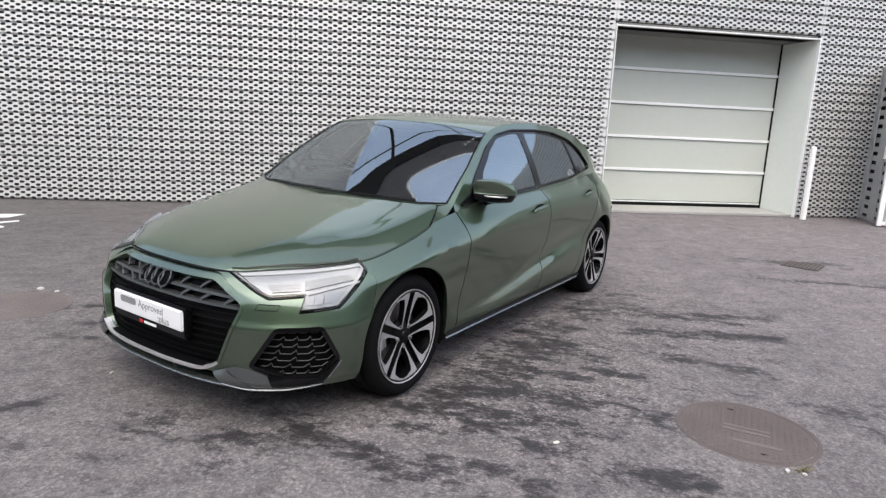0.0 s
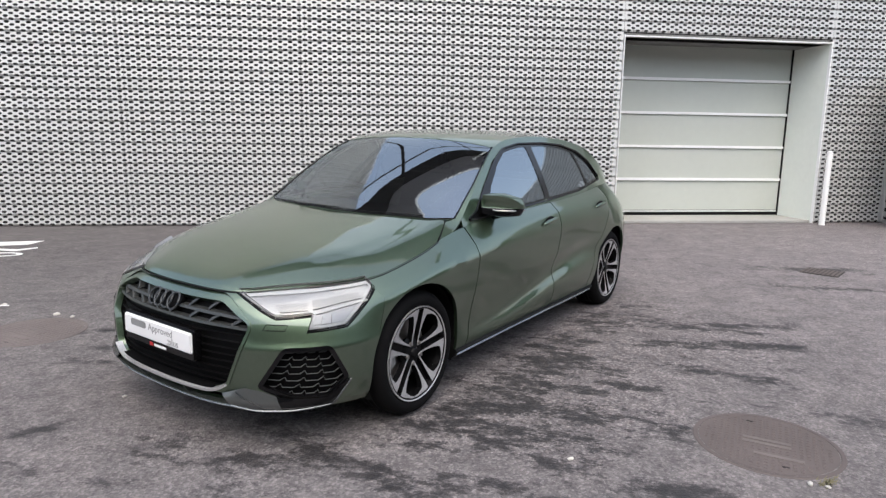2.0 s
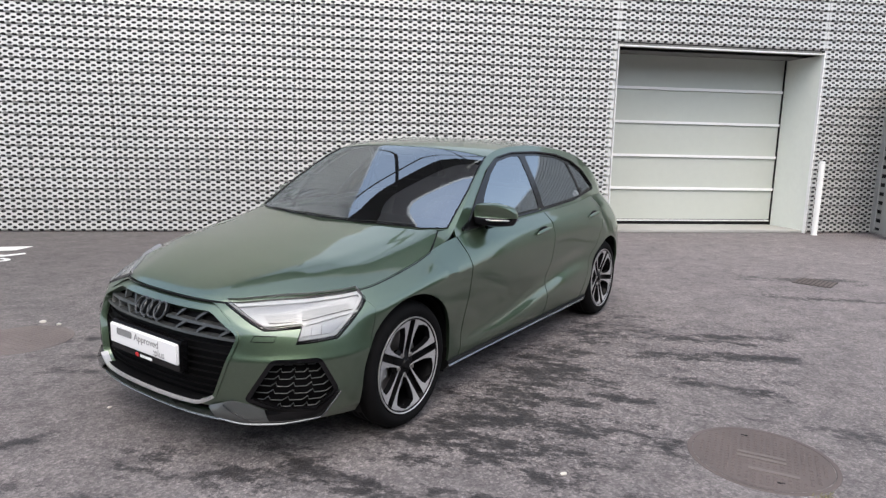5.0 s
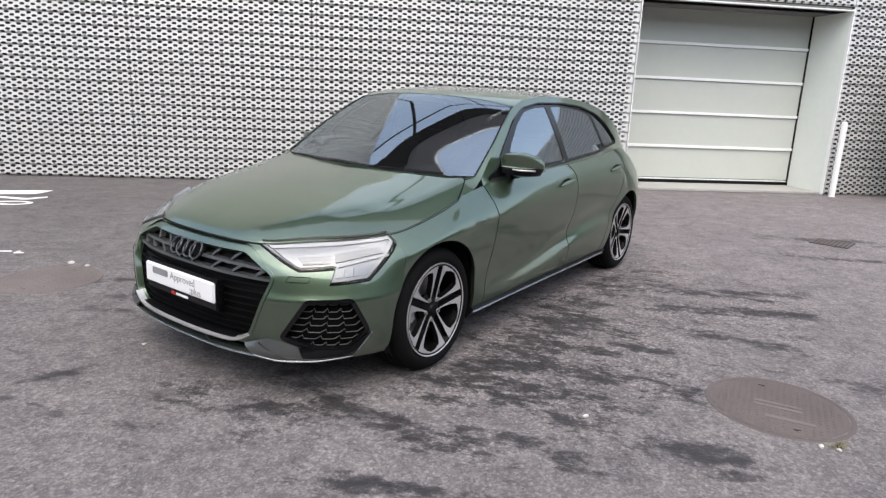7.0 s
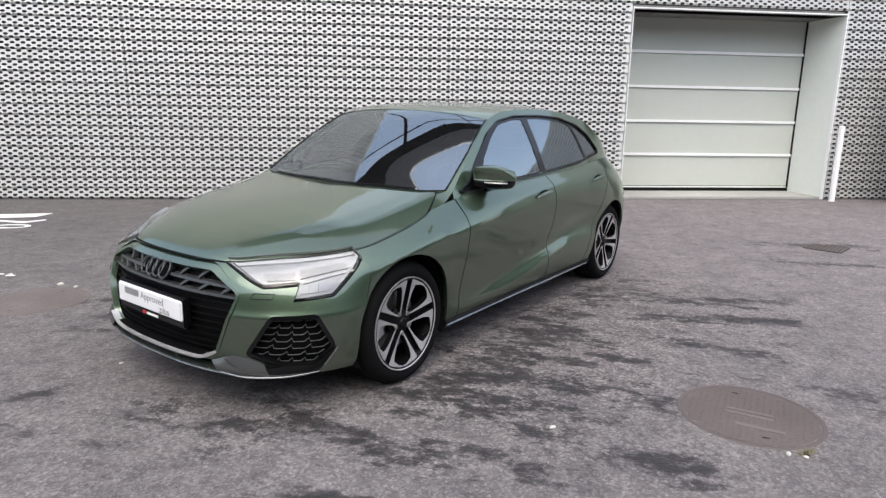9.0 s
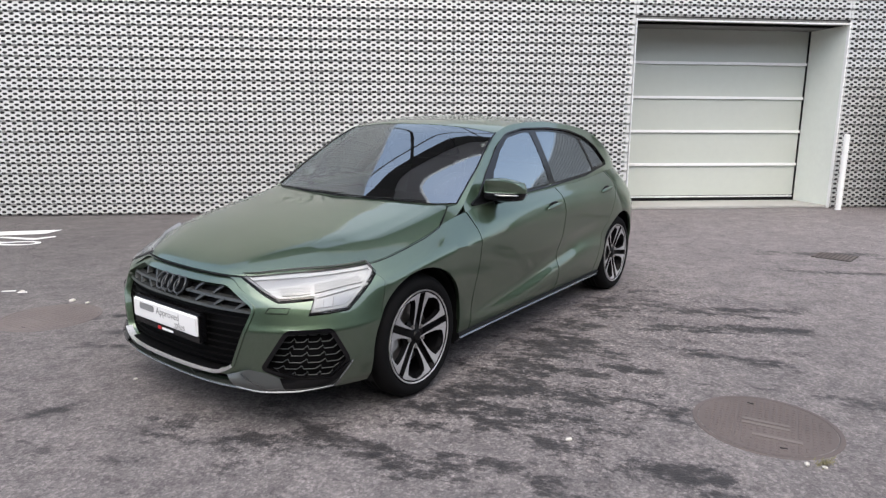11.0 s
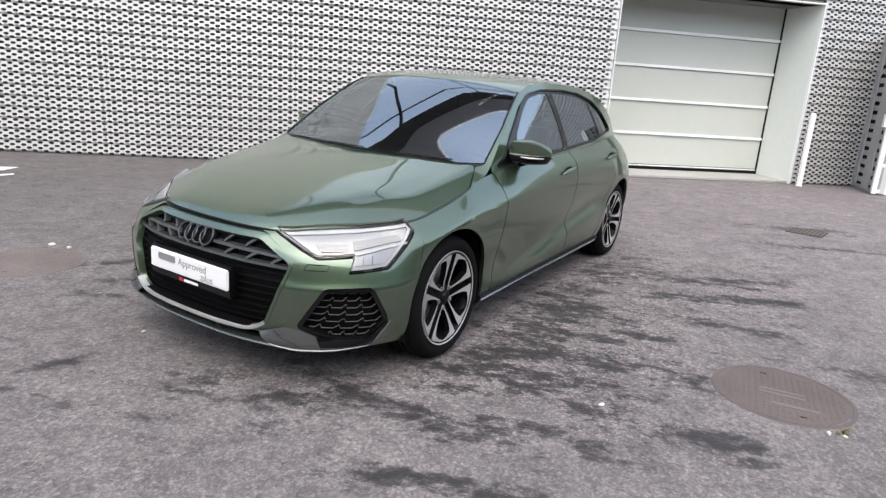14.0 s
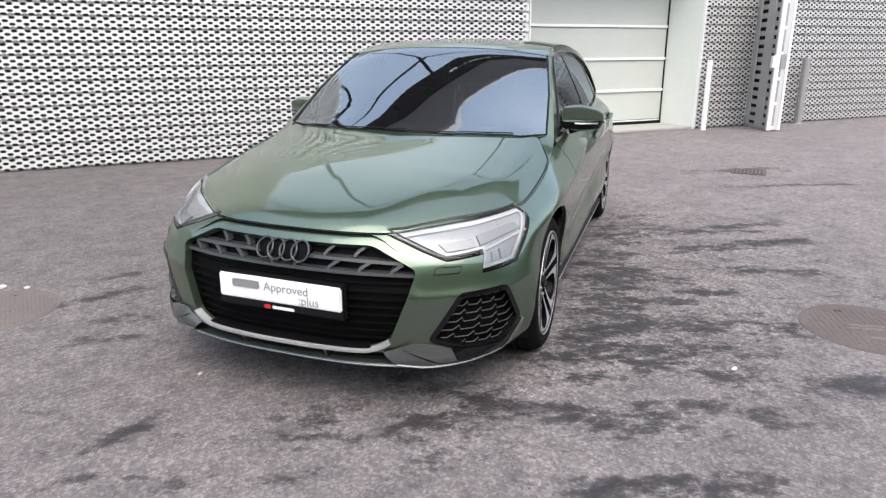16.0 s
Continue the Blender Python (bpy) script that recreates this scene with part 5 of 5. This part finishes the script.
# number board
PY = -.835
plate = empty("plate", pose(0, 0, 0), "", "")
plate.parent = car
part("board", box(-.26, .26, PY - .008, PY + .01, .414, .508, .006), WHITE_PLATE, plate, "white card in the plate holder")
part("holder", box(-.272, .272, PY + .002, PY + .045, .378, .520, .008), GLOSS_BLACK, plate, "black plate holder")


def words(text, x, z, size, mat, parent):
    cu = bpy.data.curves.new("lettering", "FONT")
    cu.body, cu.size, cu.extrude = text, size, 0.0006
    ob = new("lettering", cu)
    ob.data.materials.append(mat)
    ob.parent = parent
    ob.location = (x, PY - .0085, z)
    ob.rotation_euler = (math.pi / 2, 0, 0)
    return ob


def to_mesh(ob):
    """Turns lettering into a mesh object."""
    dg = bpy.context.evaluated_depsgraph_get()
    me = bpy.data.meshes.new_from_object(ob.evaluated_get(dg))
    fresh = new("lettering", me)
    fresh.parent, fresh.location, fresh.rotation_euler = ob.parent, ob.location.copy(), ob.rotation_euler.copy()
    bpy.data.objects.remove(ob)
    return fresh


to_mesh(words("Approved", -.062, .461, .047, INK, plate))
to_mesh(words(":plus", .085, .424, .047, INK, plate))
part("brand_bar", box(-.197, -.080, PY - .0092, PY - .007, .462, .493, .004), INK, plate, "grey bar")
part("dealer_bar", box(-.035, .060, PY - .0005, PY + .004, .386, .398, .003), WHITE_INK, plate, "white bar")
part("dealer_mark", box(-.070, -.042, PY - .0005, PY + .004, .384, .401, .003), RED_INK, plate, "red mark")


# towing-eye cover, outlined on the bumper
_q = [(t_of(.560, -.70), .553), (t_of(.568, -.69), .577), (t_of(.640, -.63), .578), (t_of(.632, -.64), .555)]
part("tow_eye_cover", tube([tuple(body_at(u, v, 0.0020)[0]) for u, v in dense(_q, 0.02)], 0.0020, 5, closed=True), MATT_BLACK, car, "fine outline of a square cover")


T_CORNER, T_LIP = t_of(.56, -.728), t_of(.80, -.49)


def lip_out(t):
    """How far the lip stands out: most at its corners, under the side intakes."""
    a = np.abs(np.asarray(t, float))
    return np.where(a < T_CORNER, .030 + .022 * (a / T_CORNER) ** 2, .052 * np.clip((T_LIP + .01 - a) / (T_LIP - T_CORNER), 0, 1))


# --- side intakes, lip ---
def side_intake(sgn):
    mk = (lambda lp: lp) if sgn > 0 else mirrored
    g = body_panel("side_intake", mk(inset(FOG, -0.004)), GRILLE_BLACK, car, out=-0.04, rim=-0.035, label="black honeycomb side intake")
    body_panel("intake_frame", mk(inset(FOG, -0.006)), GLOSS_BLACK, g, [mk(inset(FOG, 0.014))], out=0.003, rim=0.03, cell=(0.02, 0.02))
    u0, u1 = min(p[0] for p in FOG), max(p[0] for p in FOG)
    for k in range(8):
        z = .470 - k * .031
        ok = [u for u in np.linspace(u0, u1, 80) if inside(u, z, inset(FOG, 0.008))]
        if len(ok) < 3:
            continue
        cell_u = (0, .62, .92, 1.0)
        us, zz = [], []
        for c in range(4):
            for f, lift in zip(cell_u[:3], (-1, -1, 1)):
                us.append(min(ok) + (max(ok) - min(ok)) * (c + f) / 4)
                zz.append(z + 0.008 * lift)
        p = [tuple(body_at(sgn * u, q, -0.018)[0]) for u, q in zip(us, zz)]
        part("wave_slat", tube(p, 0.0023, 6), GRILLE_GREY, g, "thin wavy slat")
    # grey blade under the intake
    split_hi, split_lo = t_of(.62, -.675), t_of(.64, -.66)
    blade = [(tx(.40), .262), (t_of(.500, -.745), .302), (t_of(.58, -.71), .290), (split_hi, .272), (split_lo, .2042), (t_of(.534, -.735), .205), (tx(.45), .214)]
    fin = [(split_hi + .002, .272), (t_of(.655, -.64), .264), (t_of(.765, -.53), .260), (t_of(.822, -.47), .335), (t_of(.832, -.455), .335), (t_of(.780, -.515), .217), (t_of(.68, -.63), .204), (split_lo + .002, .2042)]

    def slope(u, v):
        top = np.interp(np.abs(u), [tx(.40), t_of(.500, -.745), t_of(.58, -.71), t_of(.655, -.64), t_of(.765, -.53), t_of(.822, -.47)], [.262, .302, .290, .266, .262, .335])
        return body_at(u, v, .010 + lip_out(u) * np.clip((top - v) / (top - .203), 0, 1))

    b = part("blade", turned(patch(slope, mk(blade), (), (0.02, 0.010)), 0.02, CORE), BLADE_GREY, car, "grey satin blade in the bumper corner", 50)
    part("fin", turned(patch(slope, mk(fin), (), (0.02, 0.010)), 0.02, CORE), GLOSS_BLACK, b, "gloss black outer fin", 50)
    for name, line, r, mt, text in (("seam", [(tx(.470), .276), (t_of(.53, -.735), .246), (t_of(.58, -.71), .220), (t_of(.66, -.64), .2155), (t_of(.76, -.535), .222), (t_of(.800, -.49), .262)], .0026, GLOSS_BLACK, "dark seam"),
                                    ("edge_line", [(tx(.45), .2145), (t_of(.534, -.735), .2055), (t_of(.68, -.63), .2045), (t_of(.780, -.515), .2175), (t_of(.832, -.455), .335)], .0050, GREY_TRIM, "thin bright edge")):
        part(name, tube([tuple(slope(np.array([sgn * u]), np.array([v]))[0] + np.array((0, 0, .0025))) for u, v in dense_line(line)], r, 6), mt, b, text)


side_intake(1)
side_intake(-1)
body_panel("lower_intake", inset(INTAKE, -0.004), MATT_BLACK, car, out=-0.06, rim=-0.05, label="black lower intake")
for x in (-.18, .18):
    flat_bar([(x, .212), (x, .232), (x, .254)], .014, -.05, .010, "intake_strut", LIP_GREY, car)
_tl = np.concatenate([np.linspace(-T_LIP, -T_CORNER, 14)[:-1], np.linspace(-T_CORNER, T_CORNER, 41), np.linspace(T_CORNER, T_LIP, 14)[1:]])
bm = bmesh.new()
rows = [[bm.verts.new(c) for c in body_at(_tl, z + 0.030 * (np.abs(_tl) / T_LIP) ** 8, o + k * lip_out(_tl))] for z, o, k in ((.216, -.004, 0), (.212, -.004, .9), (.207, .0, 1.0), (.195, .0, .95), (.178, 0.0, .3), (.165, -.12, 0))]
for r0, r1 in zip(rows, rows[1:]):
    for k in range(len(_tl) - 1):
        bm.faces.new((r0[k], r0[k + 1], r1[k + 1], r1[k]))
lip = part("front_lip", turned(bm, 0.0, CORE), LIP_GREY, car, "grey-green lip under the bumper", 40)

_te = np.linspace(-T_CORNER, T_CORNER, 41)
part("lip_edge", tube([tuple(q) for q in body_at(_te, .2085 + 0.030 * (np.abs(_te) / T_LIP) ** 8, .001 + lip_out(_te))], 0.0032, 6), GREY_TRIM, lip, "thin bright edge")

# --- underbody and cabin ---
part("underbody", box(-.66, .66, -.50, 3.25, .135, .24, .02), MATT_BLACK, car, "black underbody")
part("cabin_floor", box(-.72, .72, .42, 2.9, .30, .36, .02), INTERIOR, car)
bm = box(-.70, .70, .42, .95, .60, .905, .06, 3)
part("dashboard", bm, INTERIOR, car, "black dashboard")
part("engine_cover", box(-.70, .70, -.40, .42, .40, .64, .05), MATT_BLACK, car)


def seat(x, y, w, parent):
    s = part("seat", box(x - w / 2, x + w / 2, y, y + .50, .36, .56, .05, 3), INTERIOR, parent, "black seat")
    bm = box(x - w / 2, x + w / 2, -.07, .07, 0, .62, .05, 3)
    bmesh.ops.rotate(bm, verts=bm.verts, cent=(0, 0, 0), matrix=Matrix.Rotation(radians(-18), 3, "X"))
    bmesh.ops.translate(bm, verts=bm.verts, vec=(0, y + .52, .50))
    part("backrest", bm, INTERIOR, s)
    bm = box(x - .12, x + .12, y + .66, y + .75, 1.08, 1.25, .035, 3)
    part("headrest", bm, INTERIOR, s)


seat(.36, 1.10, .50, car)
seat(-.36, 1.10, .50, car)
seat(0.0, 1.95, 1.25, car)
ring = [(.36 + .185 * math.cos(a), 1.00 + .07 * math.sin(a), .86 + .17 * math.sin(a)) for a in np.linspace(0, 2 * math.pi, 29)[:-1]]
part("steering_wheel", tube(ring, 0.016, 8, closed=True), INTERIOR, car, "black steering wheel")
bm = box(-.12, .12, .98, 1.02, 1.235, 1.295, .015, 3)
part("interior_mirror", bm, MATT_BLACK, car, "black mirror on the screen")


# --- door mirrors ---
def door_mirror(sgn):
    bm = bmesh.new()
    bmesh.ops.create_cube(bm, size=2.0)
    bmesh.ops.subdivide_edges(bm, edges=bm.edges, cuts=5, use_grid_fill=True)
    for v in bm.verts:
        q = v.co.normalized() * 0.55 + v.co * 0.45 * 0.8
        x, y, z = q
        k = 1 - 0.18 * max(0, x)
        v.co = Vector((sgn * (.864 + .122 * x), .775 + .080 * y * k + .055 * x + (0.035 * y * (1 - abs(z))) * (y < 0) * -1, .992 + .076 * z * k - .008 * x))
    bmesh.ops.recalc_face_normals(bm, faces=bm.faces)
    low = bm.copy()
    bmesh.ops.bisect_plane(bm, geom=bm.verts[:] + bm.edges[:] + bm.faces[:], plane_co=(0, 0, .979), plane_no=(0, 0, 1), clear_inner=True)
    bmesh.ops.bisect_plane(low, geom=low.verts[:] + low.edges[:] + low.faces[:], plane_co=(0, 0, .979), plane_no=(0, 0, 1), clear_outer=True)
    m = part("door_mirror", bm, PAINT, car, smooth=60)
    part("mirror_base", low, GLOSS_BLACK, m, "gloss black underside", 60)
    bm = tube([(sgn * .80, .80, .915), (sgn * .84, .80, .930), (sgn * .885, .80, .950)], 0.030, 10, flat=0.5)
    part("mirror_foot", bm, GLOSS_BLACK, m, "black foot")
    bm = tube([(sgn * .800, .722, .968), (sgn * .870, .714, .9665), (sgn * .939, .767, .966), (sgn * .972, .845, .968)], 0.006, 6)
    part("mirror_line", bm, GREY_TRIM, m, "pale indicator line")
    if sgn < 0:
        m.location = (0.03, 0.0, -0.015)


door_mirror(1)
door_mirror(-1)
bm = bmesh.new()
fin = [(2.60, 0), (2.78, 0), (2.80, .05), (2.775, .055)]
a = [bm.verts.new((.018, y, float(CREST(2.68)) + z - .012)) for y, z in fin]
b = [bm.verts.new((-.018, y, float(CREST(2.68)) + z - .012)) for y, z in fin]
for v in (a[2], a[3], b[2], b[3]):
    v.co.x *= 0.3
bm.faces.new(a), bm.faces.new(b[::-1])
for k in range(4):
    bm.faces.new((a[k], b[k], b[(k + 1) % 4], a[(k + 1) % 4]))
bmesh.ops.recalc_face_normals(bm, faces=bm.faces)
part("roof_antenna", bm, PAINT, car, "small shark fin")


# the body leans a little on its springs
LEAN_ROLL = Matrix.Translation((.35, 0, .3)) @ Matrix.Rotation(radians(1.3), 4, "Y") @ Matrix.Translation((-.35, 0, -.3))
for ob in car.children:
    ob.matrix_basis = LEAN_ROLL @ ob.matrix_basis


# --- wheels ---
def spoke_bm(a0, side, gap, edge, depth):
    """One arm of a twin spoke: its inner edge runs straight along the slot, its outer edge (radius, offset) flares out to the rim."""
    bm = bmesh.new()
    c, t = np.array((math.cos(a0), math.sin(a0))), np.array((-math.sin(a0), math.cos(a0))) * side
    rings = []
    for r, w, x in edge:
        bend = math.sqrt(max(r * r - w * w, 0)) if r > 0.19 else r
        rim_r = math.sqrt(max(r * r - gap * gap, 0)) if r > 0.19 else r
        rr = []
        for q, dx in ((c * rim_r + t * gap, 0), (c * bend + t * w, 0), (c * bend + t * (w + .003), -depth), (c * rim_r + t * (gap - .003), -depth)):
            rr.append(bm.verts.new((x + dx, q[0], q[1])))
        rings.append(rr)
    for a, b in zip(rings, rings[1:]):
        for j in range(4):
            bm.faces.new((a[j], a[(j + 1) % 4], b[(j + 1) % 4], b[j]))
    bm.faces.new(rings[0]), bm.faces.new(rings[-1][::-1])
    bmesh.ops.recalc_face_normals(bm, faces=bm.faces)
    return bm


ARM = [(.034, .0270, -.030), (.075, .0285, -.026), (.110, .0315, -.021), (.145, .0375, -.016), (.170, .0455, -.012), (.190, .057, -.009), (.203, .076, -.007), (.211, .094, -.006), (.216, .112, -.005), (.217, .1270, -.005), (.2285, .1335, -.004)]


def web_bm(a0):
    """The black floor of the slot between two arms."""
    bm = bmesh.new()
    c, t = np.array((math.cos(a0), math.sin(a0))), np.array((-math.sin(a0), math.cos(a0)))
    v = [bm.verts.new((x, *(c * r + t * s * .022))) for r, x in ((.04, -.05), (.12, -.044), (.220, -.034)) for s in (-1, 1)]
    bm.faces.new((v[0], v[1], v[3], v[2])), bm.faces.new((v[2], v[3], v[5], v[4]))
    bmesh.ops.recalc_face_normals(bm, faces=bm.faces)
    return bm


def wheel(turn):
    """A wheel about the x axis, its outer face to +x, the middle of the outer face near x = 0."""
    w = new("wheel")
    w.parent = car
    R, rim = .312, .235
    side = [(rim - .012, -.022), (rim + .004, -.006), (rim + .020, .002), (R - .036, .003), (R - .018, -.008), (R - .004, -.030)]
    prof = side + [(R, -.045), (R, -.175), (R - .004, -.198), (R - .02, -.215), (rim, -.212), (rim - .012, -.20)]
    part("tyre", lathe(prof, 72), RUBBER, w, "black rubber tyre", 50)
    bm = bmesh.new()
    for xg in (-.075, -.11, -.145):
        lathe([(R + .0008, xg - .005), (R + .0012, xg), (R + .0008, xg + .005)], 48, bm)
    part("tread_groove", bm, MATT_BLACK, w)
    part("rim", lathe([(rim - .004, -.010), (rim + .001, -.004), (rim - .002, .000), (rim - .012, -.003), (rim - .020, -.020), (rim - .024, -.05), (rim - .03, -.19), (rim - .01, -.205)], 72), DARK_ALLOY, w, "black alloy barrel", 35)
    part("rim_lip", lathe([(rim + .002, -.005), (rim + .001, .0015), (rim - .005, -.0005), (rim - .007, -.006)], 72), ALLOY, w, "bright machined rim edge", 60)
    for k in range(5):
        a = turn + 2 * math.pi * k / 5
        for s in (-1, 1):
            part("spoke", spoke_bm(a, s, .0195, ARM, .030), ALLOY, w, "bright machined spoke with black flanks", 20).data.materials.append(DARK_ALLOY)
        part("spoke_web", web_bm(a), DARK_ALLOY, w, "black floor of the slot", 30)
        hb = a + .63
        bm = lathe([(0.0, -.020), (.009, -.021), (.010, -.032)], 10)
        bmesh.ops.translate(bm, verts=bm.verts, vec=(0, .056 * math.cos(hb), .056 * math.sin(hb)))
        part("wheel_bolt", bm, STEEL, w, "steel bolt")
    for o in w.children:
        if o.name.startswith("spoke") and len(o.data.materials) > 1:
            for f in o.data.polygons:
                f.material_index = 0 if f.normal.x > 0.8 else 1
    part("hub", lathe([(.0, -.016), (.021, -.016), (.025, -.019), (.028, -.026), (.060, -.036), (.082, -.05)], 40), DARK_ALLOY, w, "black hub with cap", 35)
    part("brake_disc", lathe([(.06, -.085), (.150, -.085), (.152, -.095), (.152, -.105), (.06, -.107)], 48), STEEL, w, "steel brake disc", 35)
    bm = bmesh.new()
    ring_in, ring_out = [], []
    for a in np.linspace(2.4, 3.5, 10):
        for r, lst in ((.105, ring_in), (.165, ring_out)):
            lst.append((bm.verts.new((-.060, r * math.cos(a), r * math.sin(a))), bm.verts.new((-.115, r * math.cos(a), r * math.sin(a)))))
    for k in range(9):
        bm.faces.new((ring_in[k][0], ring_in[k + 1][0], ring_out[k + 1][0], ring_out[k][0]))
        bm.faces.new((ring_out[k][0], ring_out[k + 1][0], ring_out[k + 1][1], ring_out[k][1]))
        bm.faces.new((ring_in[k][0], ring_in[k][1], ring_in[k + 1][1], ring_in[k + 1][0]))
    part("brake_caliper", bm, GREY_METAL, w, "grey brake caliper", 35)
    return w


for yy, tw in ((0.0, radians(83)), (WHEELBASE, radians(64))):
    w = wheel(tw)
    w.location = (.866, yy, .312)
    w = wheel(tw + 0.4)
    w.location, w.rotation_euler = (-.866, yy, .312), (0, 0, math.pi)
